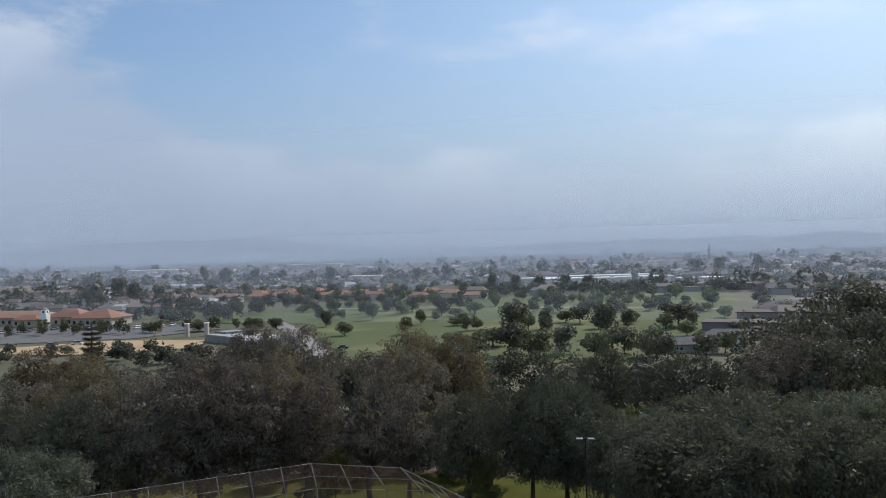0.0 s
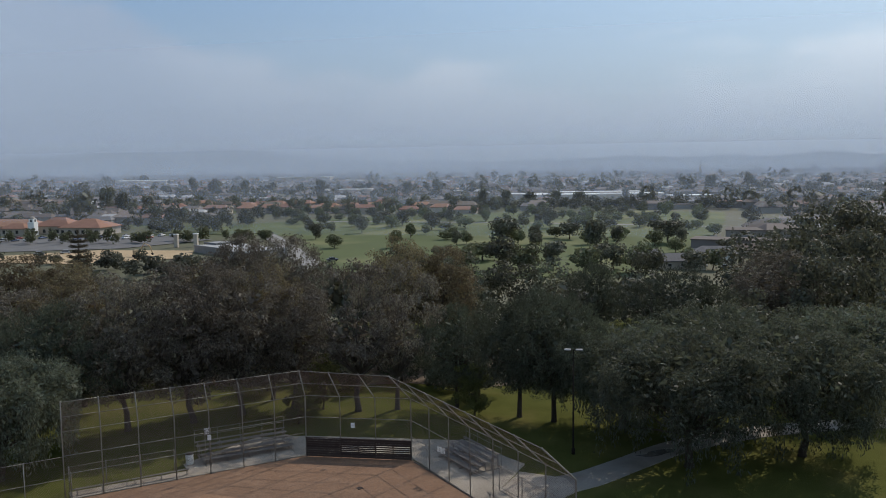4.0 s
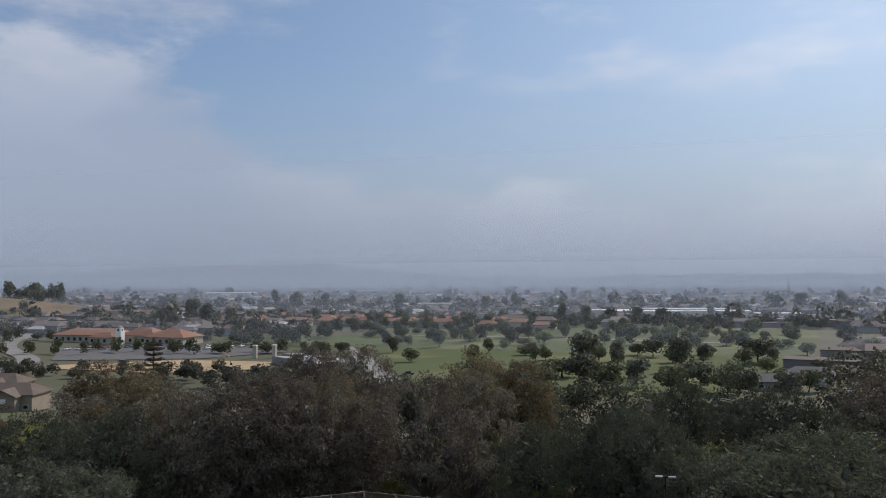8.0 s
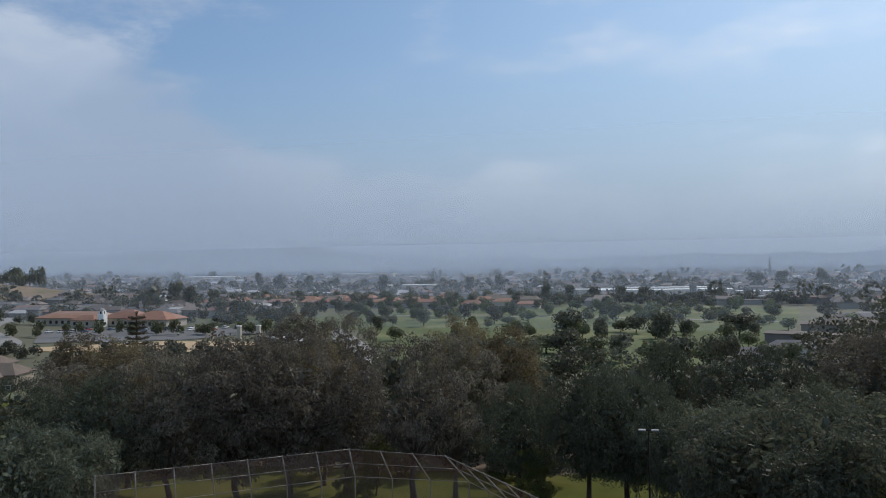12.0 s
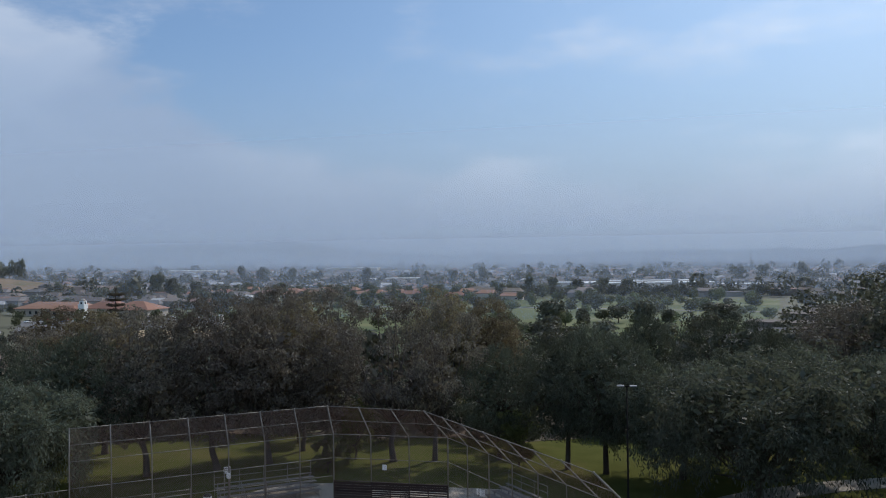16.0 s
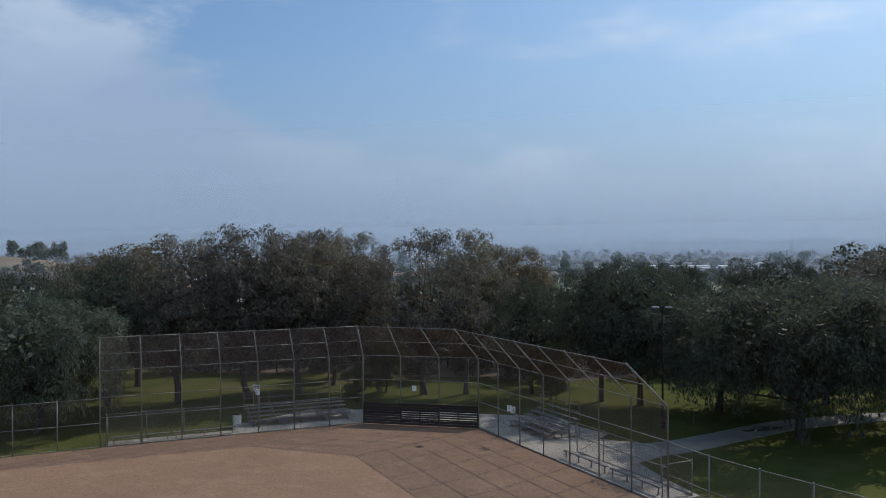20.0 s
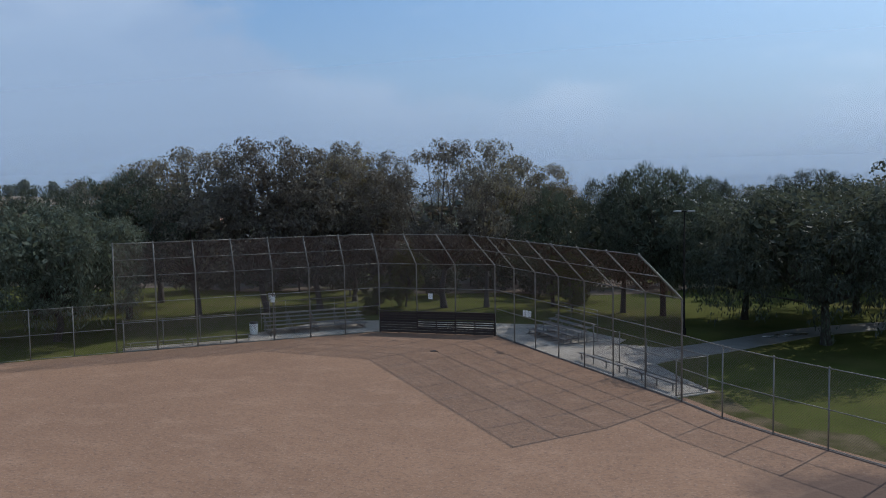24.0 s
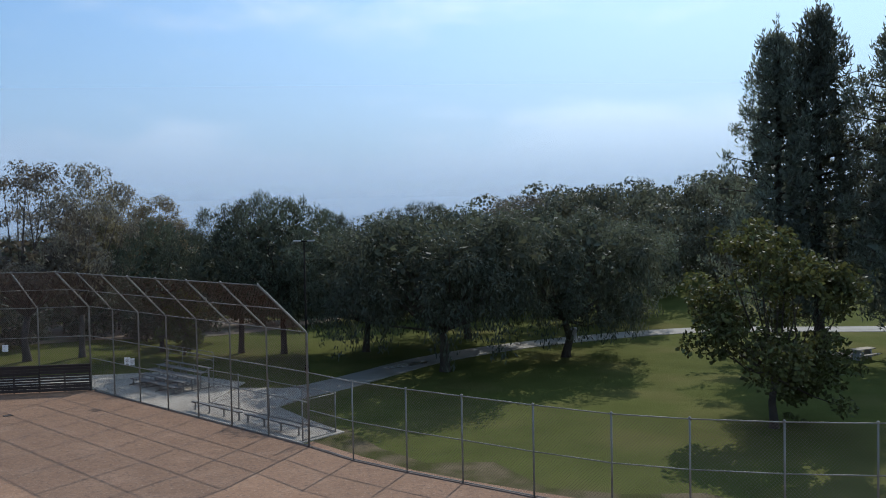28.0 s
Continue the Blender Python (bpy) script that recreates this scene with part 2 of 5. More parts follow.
M["street"] = surface("pale_street", (0.19, 0.182, 0.170), (0.27, 0.26, 0.24), 0.1, 0.9, 0.0, 12)
M["galv"] = surface("galvanised_steel", (0.175, 0.160, 0.140), (0.27, 0.25, 0.22), 2.0, 0.65, 0.1, 8, metal=0.3, vary=0.1)
M["wire"] = surface("rusty_wire", (0.130, 0.092, 0.076), (0.215, 0.156, 0.128), 2.0, 0.8, 0.0, 6, metal=0.1)
M["wood"] = surface("dark_wood", (0.030, 0.020, 0.017), (0.062, 0.042, 0.034), 4.0, 0.75, 0.3, 9, vary=0.3)
M["alu"] = surface("aluminium_plank", (0.140, 0.130, 0.118), (0.215, 0.203, 0.186), 2.0, 0.6, 0.1, 8, metal=0.4, vary=0.08)
M["white"] = surface("white_paint", (0.66, 0.66, 0.63), (0.80, 0.79, 0.76), 1.0, 0.6, 0.05, 10, vary=0.06)
M["black"] = surface("black_plastic", (0.012, 0.012, 0.013), (0.03, 0.03, 0.03), 3.0, 0.5, 0.0, 8)
M["lamp_metal"] = surface("lamp_bronze", (0.014, 0.011, 0.010), (0.024, 0.019, 0.017), 3.0, 0.9, 0.05, 8, spec=0.08)
M["bark"] = surface("bark", (0.040, 0.031, 0.025), (0.080, 0.063, 0.050), 1.6, 0.95, 0.8, 9, vary=0.2)
M["bark_pale"] = surface("pale_bark", (0.055, 0.046, 0.039), (0.115, 0.097, 0.082), 1.2, 0.9, 0.6, 8, vary=0.2)
M["euc"] = leafy("eucalyptus_leaves", (0.110, 0.096, 0.079), (0.180, 0.155, 0.127), through=0.34)
M["euc_gold"] = leafy("eucalyptus_new_leaves", (0.114, 0.093, 0.060), (0.188, 0.150, 0.096), through=0.42)
M["pine"] = leafy("pine_needles", (0.050, 0.056, 0.040), (0.084, 0.092, 0.064), through=0.26)
M["tallpine"] = leafy("tall_pine_needles", (0.094, 0.106, 0.086), (0.154, 0.168, 0.132), through=0.42)
M["autumn_pine"] = leafy("rusty_pine_needles", (0.070, 0.058, 0.042), (0.115, 0.092, 0.066))
M["pepper"] = leafy("pepper_leaves", (0.074, 0.084, 0.064), (0.126, 0.138, 0.102), through=0.40, gloss=0.14)
M["broad"] = leafy("broad_leaves", (0.078, 0.086, 0.032), (0.135, 0.142, 0.054))
M["autumn"] = leafy("rusty_broad_leaves", (0.108, 0.096, 0.040), (0.180, 0.146, 0.066))
# far trees: leaf colour lightened, so distance haze is painted into it
M["hazed_far_leaf"] = leafy("hazed_far_leaves", (0.098, 0.108, 0.064), (0.150, 0.160, 0.096), 0.35)
M["hazed_far_dark"] = leafy("hazed_far_dark_leaves", (0.088, 0.092, 0.074), (0.140, 0.142, 0.110), 0.3)
M["slope_leaf"] = leafy("slope_tree_leaves", (0.074, 0.078, 0.058), (0.124, 0.126, 0.092), 0.3)
M["stucco"] = surface("stucco", (0.38, 0.33, 0.27), (0.51, 0.455, 0.38), 0.3, 0.9, 0.05, 10, vary=0.2)
M["red_tile"] = surface("red_roof_tile", (0.25, 0.130, 0.088), (0.345, 0.185, 0.128), 0.25, 0.85, 0.2, 10, vary=0.15)
M["brown_roof"] = surface("brown_shingle", (0.105, 0.080, 0.064), (0.17, 0.135, 0.110), 0.3, 0.9, 0.2, 10, vary=0.35)
M["siding"] = surface("tan_siding", (0.19, 0.158, 0.125), (0.27, 0.228, 0.182), 0.5, 0.9, 0.05, 10, vary=0.15)
M["grey_roof"] = surface("grey_shingle", (0.085, 0.082, 0.084), (0.135, 0.13, 0.132), 0.3, 0.9, 0.2, 10, vary=0.2)
M["flat_roof"] = surface("pale_flat_roof", (0.24, 0.24, 0.235), (0.36, 0.355, 0.345), 0.1, 0.9, 0.0, 9, vary=0.15)
M["stone_wall"] = surface("grey_block_wall", (0.22, 0.21, 0.19), (0.32, 0.30, 0.28), 0.4, 0.9, 0.1, 9)
M["glass_dark"] = surface("dark_window", (0.02, 0.022, 0.025), (0.04, 0.042, 0.046), 1.0, 0.15, 0.0, 5, spec=0.6)
M["town_wall"] = surface("town_walls", (0.22, 0.20, 0.18), (0.36, 0.33, 0.30), 0.004, 0.9, 0.0, 9, island=0.35)
M["town_roof"] = surface("town_roofs", (0.13, 0.115, 0.105), (0.22, 0.195, 0.18), 0.004, 0.9, 0.0, 9, island=0.3)


def mixed_roofs(m, tones):
    """Gives each roof of a joined mesh one of several colours."""
    n, l = m.node_tree.nodes, m.node_tree.links
    b = n["Principled BSDF"]
    r = n.new("ShaderNodeValToRGB")
    r.color_ramp.interpolation = "CONSTANT"
    while len(r.color_ramp.elements) < len(tones):
        r.color_ramp.elements.new(1.0)
    for e, (at, c) in zip(r.color_ramp.elements, tones):
        e.position, e.color = at, (*c, 1)
    l.new(n.new("ShaderNodeNewGeometry").outputs["Random Per Island"], r.inputs[0])
    x = n.new("ShaderNodeMix")
    x.data_type = "RGBA"
    x.inputs[0].default_value = 0.6
    l.new(b.inputs["Base Color"].links[0].from_socket, x.inputs[6])
    l.new(r.outputs[0], x.inputs[7])
    l.new(x.outputs[2], b.inputs["Base Color"])


mixed_roofs(M["town_roof"], [(0.0, (0.13, 0.105, 0.09)), (0.24, (0.19, 0.17, 0.16)), (0.46, (0.30, 0.155, 0.11)), (0.60, (0.12, 0.12, 0.125)), (0.76, (0.25, 0.19, 0.155)), (0.90, (0.55, 0.54, 0.52))])
M["hill"] = surface("hill_scrub", (0.05, 0.055, 0.04), (0.13, 0.12, 0.085), 0.012, 0.95, 0.0, 9)
M["dry_hill"] = surface("dry_hill_grass", (0.15, 0.108, 0.072), (0.23, 0.172, 0.115), 0.03, 0.95, 0.0, 9, stain=(0.10, 0.10, 0.05), stain_scale=0.02)
M["puddle"] = surface("wet_concrete", (0.07, 0.068, 0.064), (0.12, 0.115, 0.105), 2.0, 0.12, 0.0, 6, spec=0.5)
M["tyre"] = surface("tyre_rubber", (0.015, 0.015, 0.015), (0.03, 0.03, 0.03), 4, 0.9, 0.0, 6)
for i, c in enumerate([(0.62, 0.62, 0.62), (0.09, 0.09, 0.10), (0.30, 0.31, 0.33), (0.28, 0.05, 0.04), (0.05, 0.09, 0.18)]):
    M["car%d" % i] = surface("car_paint_%s" % "abcde"[i], tuple(0.9 * v for v in c), c, 0.5, 0.3, 0.0, 6, spec=0.5)


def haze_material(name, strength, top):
    """Thin sunlit haze painted on a flat sheet: mostly clear, scattering a little light, thinning out with height."""
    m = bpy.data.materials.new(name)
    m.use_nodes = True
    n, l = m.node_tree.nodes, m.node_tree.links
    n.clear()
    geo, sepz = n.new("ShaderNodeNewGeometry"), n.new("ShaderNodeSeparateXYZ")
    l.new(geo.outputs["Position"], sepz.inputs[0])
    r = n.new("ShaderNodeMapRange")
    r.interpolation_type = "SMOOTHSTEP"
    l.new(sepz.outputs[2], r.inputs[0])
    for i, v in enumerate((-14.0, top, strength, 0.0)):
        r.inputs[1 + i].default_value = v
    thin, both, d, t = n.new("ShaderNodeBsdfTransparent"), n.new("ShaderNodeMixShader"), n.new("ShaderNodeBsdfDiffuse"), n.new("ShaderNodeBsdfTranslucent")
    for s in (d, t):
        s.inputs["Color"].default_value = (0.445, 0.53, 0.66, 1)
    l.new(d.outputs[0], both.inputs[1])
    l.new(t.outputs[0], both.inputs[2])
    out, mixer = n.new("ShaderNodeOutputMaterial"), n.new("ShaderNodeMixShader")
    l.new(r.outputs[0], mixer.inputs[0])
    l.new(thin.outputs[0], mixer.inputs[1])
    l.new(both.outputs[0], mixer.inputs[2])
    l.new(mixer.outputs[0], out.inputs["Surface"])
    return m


# ---- building helpers ----
def put_mesh(name, verts, faces, material, parent=None, label="", smooth=False):
    me = bpy.data.meshes.new(name)
    me.from_pydata([tuple(v) for v in verts], [], [tuple(f) for f in faces])
    for k in (material if isinstance(material, list) else [material]):
        me.materials.append(k)
    if smooth:
        me.polygons.foreach_set("use_smooth", [True] * len(me.polygons))
    ob = new(name, me)
    ob.parent = parent
    return tagged(ob, label) if label else ob


def quads(name, verts, material, parent=None, smooth=False):
    """A mesh of loose quads from an array of shape (count, 4, 3)."""
    v = np.asarray(verts, dtype=np.float32).reshape(-1, 3)
    n = len(v) // 4
    me = bpy.data.meshes.new(name)
    me.vertices.add(len(v))
    me.vertices.foreach_set("co", v.ravel())
    me.loops.add(len(v))
    me.loops.foreach_set("vertex_index", np.arange(len(v), dtype=np.int32))
    me.polygons.add(n)
    me.polygons.foreach_set("loop_start", np.arange(0, 4 * n, 4, dtype=np.int32))
    me.update(calc_edges=True)
    me.materials.append(material)
    ob = new(name, me)
    ob.parent = parent
    return ob


def part(name, bm, material, parent, label=""):
    me = bpy.data.meshes.new(name)
    bm.to_mesh(me)
    bm.free()
    me.materials.append(material)
    ob = new(name, me)
    ob.parent = parent
    return tagged(ob, label) if label else ob


def thing(name, at, label, category, group="", kind="", turn=0):
    ob = new(name)
    ob.matrix_world = pose(*at, 0, 0, turn)
    ob.empty_display_size = 0.3
    return tagged(ob, label, category, group, kind)


def box_bm(w, d, h, at=(0, 0, 0), bevel=0.0, turn=0.0, bm=None):
    """A box w x d x h that stands on at, into a new or a given bmesh."""
    bm = bm or bmesh.new()
    got = bmesh.ops.create_cube(bm, size=1, matrix=Matrix.Translation(Vector(at)) @ Matrix.Rotation(radians(turn), 4, "Z") @ Matrix.Translation((0, 0, h / 2)) @ Matrix.Diagonal((w, d, h, 1)))
    if bevel:
        edges = list({e for v in got["verts"] for e in v.link_edges})
        bmesh.ops.bevel(bm, geom=edges, offset=bevel, segments=1, affect="EDGES")
    return bm


def tube(points, radii, sides=6, closed=True):
    """Vertices and faces of a tapered tube along points."""
    verts, faces = [], []
    pts = [Vector(p) for p in points]
    for i, p in enumerate(pts):
        d = (pts[min(i + 1, len(pts) - 1)] - pts[max(i - 1, 0)]).normalized()
        side = d.cross(Vector((0.31, 0.95, 0.05)) if abs(d.z) > 0.8 else Vector((0, 0, 1))).normalized()
        up = d.cross(side)
        r = radii[i] if isinstance(radii, (list, tuple)) else radii
        for k in range(sides):
            a = 2 * math.pi * k / sides
            verts.append(p + side * (r * math.cos(a)) + up * (r * math.sin(a)))
    for i in range(len(pts) - 1):
        for k in range(sides):
            a, b = i * sides + k, i * sides + (k + 1) % sides
            faces.append((a, b, b + sides, a + sides))
    if closed:
        faces.append(tuple(range(sides - 1, -1, -1)))
        faces.append(tuple(range(len(verts) - sides, len(verts))))
    return verts, faces


def pipe(name, points, r, material, parent, label="", sides=6):
    v, f = tube(points, r, sides)
    return put_mesh(name, v, f, material, parent, label, smooth=True)

# ---- the land ----
VALLEY = -14.0


def smooth01(v, lo, hi):
    t = np.clip((v - lo) / (hi - lo), 0, 1)
    return t * t * (3 - 2 * t)


def land(x, y):
    """Height of the ground: a level park on a low hill, a slope, then the flat valley and a dry hill at its side."""
    x, y = np.asarray(x, dtype=float), np.asarray(y, dtype=float)
    brink = 28 + 0.78 * np.clip(x - 18, 0, 110)
    z = VALLEY * smooth01(y, brink, brink + 135)
    z = z + 21 * np.exp(-(((x + 640) / 130) ** 2 + ((y - 640) / 110) ** 2))
    z = z + 2.2 * np.exp(-(((x - 72) / 16) ** 2 + ((y - 40) / 14) ** 2))
    return z


def axis(*spans):
    out = []
    for lo, hi, step in spans:
        out += list(np.arange(lo, hi, step))
    return out + [spans[-1][1]]


xs = axis((-4800, -1000, 380), (-1000, -300, 50), (-300, -60, 15), (-60, 160, 4), (160, 400, 16), (400, 1000, 60), (1000, 4800, 380))
ys = axis((-1500, -120, 120), (-120, -40, 10), (-40, 120, 4), (120, 260, 9), (260, 1000, 40), (1000, 4800, 300))
gx, gy = np.meshgrid(xs, ys)
gz = land(gx, gy)
verts = np.stack([gx, gy, gz], -1).reshape(-1, 3)
nx = len(xs)
faces = [(j * nx + i, j * nx + i + 1, (j + 1) * nx + i + 1, (j + 1) * nx + i) for j in range(len(ys) - 1) for i in range(nx - 1)]
ground = put_mesh("ground", verts, faces, [M["lawn"], M["valley"]], smooth=True)
ground.data.polygons.foreach_set("material_index", [1 if (ys[f[0] // nx] > 100 or abs(xs[f[0] % nx]) > 300) else 0 for f in faces])
tagged(ground, "mown green park lawn running down to a hazy valley floor", "ground", kind="structure")


def sheet(name, outline, lift, material, label, category, step=0.0):
    """A flat-lying sheet over the land inside an outline, cut so that it follows the slope."""
    bm = bmesh.new()
    bm.faces.new([bm.verts.new((x, y, 0)) for x, y in outline])
    if step:
        for ax in (0, 1):
            vals = [p[ax] for p in outline]
            c = min(vals) + step
            while c < max(vals):
                bmesh.ops.bisect_plane(bm, geom=bm.verts[:] + bm.edges[:] + bm.faces[:], plane_co=(c, c, 0), plane_no=(1 - ax, ax, 0))
                c += step
    for v in bm.verts:
        v.co.z = float(land(v.co.x, v.co.y)) + lift
    ob = part(name, bm, material, None)
    if ob.data.polygons[0].normal.z < 0:
        ob.data.flip_normals()
    return tagged(ob, label, category, kind="structure")


def ribbon(centre, width):
    """The outline of a strip along a line of points."""
    left, right = [], []
    pts = [Vector(p) for p in centre]
    for i, p in enumerate(pts):
        d = (pts[min(i + 1, len(pts) - 1)] - pts[max(i - 1, 0)]).normalized()
        side = Vector((-d.y, d.x)) * (width[i] if isinstance(width, (list, tuple)) else width) / 2
        left.append(tuple(p + side))
        right.append(tuple(p - side))
    return left, right


def curve(points, per=6):
    """A smooth line through points."""
    p = [Vector(q) for q in points]
    p = [2 * p[0] - p[1]] + p + [2 * p[-1] - p[-2]]
    out = []
    for i in range(1, len(p) - 2):
        a, b, c, d = p[i - 1:i + 3]
        for k in range(per):
            t = k / per
            out.append(0.5 * (2 * b + (c - a) * t + (2 * a - 5 * b + 4 * c - d) * t * t + (3 * b - a - 3 * c + d) * t ** 3))
    return out + [p[-2]]


def strip(name, points, width, lift, material, label, category, per=6, thick=0.0):
    line = curve(points, per)
    w = width if not isinstance(width, (list, tuple)) else list(np.interp(np.linspace(0, len(width) - 1, len(line)), range(len(width)), width))
    left, right = ribbon(line, w)
    v, f = [], []
    for a, b in zip(left, right):
        for q, h in ((a, lift - thick - 0.02), (a, lift), (b, lift), (b, lift - thick - 0.02)):
            v.append((*q, float(land(*q)) + h))
    for i in range(len(left) - 1):
        for k in range(3):
            f.append((i * 4 + k + 4, i * 4 + k + 5, i * 4 + k + 1, i * 4 + k))
    ob = put_mesh(name, v, f, material)
    return tagged(ob, label, category, kind="structure")


# infield, paths and slabs near the backstop
C1, C2, L, R = Vector((0, 0)), Vector((9.14, 0)), Vector((-14.92, -11.76)), Vector((22.88, -16.76))
FENCE_R = [R.copy()] + [Vector(p) for p in ((24.8, -19.5), (26.9, -21.7), (28.9, -23.6), (31.2, -25.8), (33.5, -27.8), (35.8, -29.1), (38.6, -30.2), (41.4, -31.0), (44.2, -31.6), (47.0, -32.0), (49.8, -32.3))]
FENCE_L = [L + Vector((-2.05, -1.75)) * k for k in range(0, 9)]
sheet("infield", [tuple(p) for p in (L, C1 + Vector((-0.1, 0.1)), C2 + Vector((0.1, 0.1)), R)] + [tuple(p) for p in FENCE_R[1:10]] + [(52, -75), (22, -84), (-14, -72)] + [tuple(p) for p in FENCE_L[8:0:-1]], 0.015, M["dirt"], "red-brown raked dirt infield of a ball field", "infield")

UW, NW = (R - C2).normalized(), Vector((0.773, 0.634))
UL, NL = (L - C1).normalized(), Vector((-0.619, 0.785))


def wing_r(s, o):
    return tuple(C2 + UW * s + NW * o)


def wing_l(s, o):
    return tuple(C1 + UL * s + NL * o)


def slab(name, outline, label):
    """A concrete slab, cast a little proud of the ground."""
    bm = bmesh.new()
    top = bm.faces.new([bm.verts.new((x, y, 0.05)) for x, y in outline])
    ext = bmesh.ops.extrude_face_region(bm, geom=[top])
    bmesh.ops.translate(bm, vec=(0, 0, -0.09), verts=[g for g in ext["geom"] if isinstance(g, bmesh.types.BMVert)])
    bmesh.ops.recalc_face_normals(bm, faces=bm.faces)
    return tagged(part(name, bm, M["concrete"], None), label, "pavement", kind="structure")


slab("pavement_backstop", [wing_l(9.6, 0.1), wing_l(9.6, 3.4), (-6.2, 4.2), (-1.5, 5.2), (13.2, 5.6), (16.6, 2.0), (18.6, 0.2), wing_r(9.2, 2.9), wing_r(9.2, 0.1), (9.3, 0.2), (-0.2, 0.2)], "pale concrete pad behind the backstop, dappled with shade")
slab("pavement_dugout_right", [wing_r(9.22, 0.1), wing_r(9.22, 2.93), (18.3, -1.6), (22.0, -2.6), (22.9, -5.2), wing_r(13.6, 4.3), wing_r(17.2, 3.4), wing_r(20.9, 2.8), wing_r(20.9, 0.1)], "worn concrete floor of an open players' bench")
slab("pavement_dugout_left", [wing_l(9.62, 0.1), wing_l(18.6, 0.1), wing_l(18.6, 1.6), wing_l(9.62, 1.6)], "narrow concrete strip under a players' bench")
strip("pavement_path", [(21.6, -4.1), (24.0, -2.2), (27.0, 1.2), (32, 6.6), (40, 11.6), (50, 15.0), (58, 15.6), (68, 12.9), (77, 10.8), (84, 7.0), (92, 4.2), (110, -2.0), (128, -8)], [3.4, 3.1, 2.9, 2.9, 2.9, 3.0, 3.0, 3.1, 3.4, 4.6, 3.0, 3.0, 3.0], 0.04, M["path"], "pale concrete footpath winding across the lawn", "path", thick=0.04)
strip("pavement_spur", [(78, 9.2), (76.0, 5.6), (73.2, 3.0), (70.2, 1.2)], [6.4, 3.6, 2.0, 1.8], 0.046, M["path"], "concrete spur off the footpath towards a picnic bench", "path", thick=0.04)
strip("pavement_picnic", [(96, 40), (104, 36), (112, 30), (124, 24)], 2.4, 0.05, M["concrete"], "pale concrete path by the picnic ground", "path", thick=0.04)

# leaf litter; its front edge reaches forward as painted shade over the lawn
litter = [(-62, 22.5), (-44, 20.8), (-34, 23.6), (-24, 21.4), (-14, 24.2), (-4, 22.6), (4, 24.8), (12, 23.6), (18, 26.5), (24, 32), (27, 38), (20, 46), (0, 44), (-30, 43), (-62, 42)]
sheet("ground_litter", litter, 0.03, M["litter"], "brown leaf litter under the trees on the brow, its front strip painted in for shade", "leaf litter", 5)
worn = [wing_r(21.2, 0.08)] + [tuple(p + Vector((0.05, 0.07))) for p in FENCE_R[1:10]]
edge = [tuple(Vector(p) + Vector((0.55, 0.83)) * (0.5 + 0.25 * math.sin(3.1 * i) + 0.2 * math.sin(7.7 * i + 1))) for i, p in enumerate(worn)]
sheet("ground_worn", worn + edge[::-1], 0.012, M["dirt"], "bare worn earth along the foot of the fence", "bare earth")
fringe = [tuple(Vector(p) + Vector((0.55, 0.83)) * (2.6 + 1.1 * math.sin(2.3 * i + 1) + 0.6 * math.sin(5.9 * i))) for i, p in enumerate(worn)]
sheet("ground_dry_grass", worn + fringe[::-1], 0.006, M["worn_lawn"], "thin dry grass and earth beside the field fence", "dry grass")

# upright sheets painted as haze over the far town, and the ridge that closes the valley
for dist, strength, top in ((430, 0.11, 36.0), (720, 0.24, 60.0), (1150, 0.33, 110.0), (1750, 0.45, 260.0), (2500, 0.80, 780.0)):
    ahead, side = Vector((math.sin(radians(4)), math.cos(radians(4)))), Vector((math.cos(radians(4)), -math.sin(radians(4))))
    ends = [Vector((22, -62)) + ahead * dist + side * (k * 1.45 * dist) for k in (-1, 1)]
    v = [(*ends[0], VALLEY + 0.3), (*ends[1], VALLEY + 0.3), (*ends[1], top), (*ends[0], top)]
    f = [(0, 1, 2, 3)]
    tagged(put_mesh("backdrop_haze", v, f, haze_material("valley_haze_sheet", strength, top)), "upright see-through sheet painted as thin blue-grey haze over the far valley", "haze", kind="structure")

v, f = [], []
angles = np.radians(np.linspace(-100, 110, 421))
for a in angles:
    deg = math.degrees(a)
    tall = 30 + 34 * noise.noise((deg * 0.07, 3.1, 0)) + 16 * noise.noise((deg * 0.30, 7.7, 0)) + 5 * noise.noise((deg * 1.3, 1.2, 0)) + 4 * noise.noise((deg * 6.1, 4.2, 0))
    tall += 92 * float(smooth01(deg, 10, 46)) + 58 * float(smooth01(deg, -12, -28)) - 40 * float(smooth01(deg, -32, -44))
    for r, h in ((3700, VALLEY - 3), (4000, 0.35 * tall), (4250, 0.75 * tall), (4420, tall), (4560, 0.7 * tall), (4750, VALLEY - 3)):
        wob = 60 * noise.noise((deg * 0.12, r * 0.01, 2.0))
        v.append((22 + (r + wob) * math.sin(a), -62 + (r + wob) * math.cos(a), h))
for i in range(len(angles) - 1):
    for k in range(5):
        f.append((i * 6 + k, i * 6 + k + 6, i * 6 + k + 7, i * 6 + k + 1))
tagged(put_mesh("backdrop_hills", v, f, M["hill"], smooth=True), "long low ridge of hazy scrub hills closing the valley", "hills", kind="structure")

# ---- backstop and fences ----
ELBOW, TOP, FENCE = 5.3, 7.6, 3.45


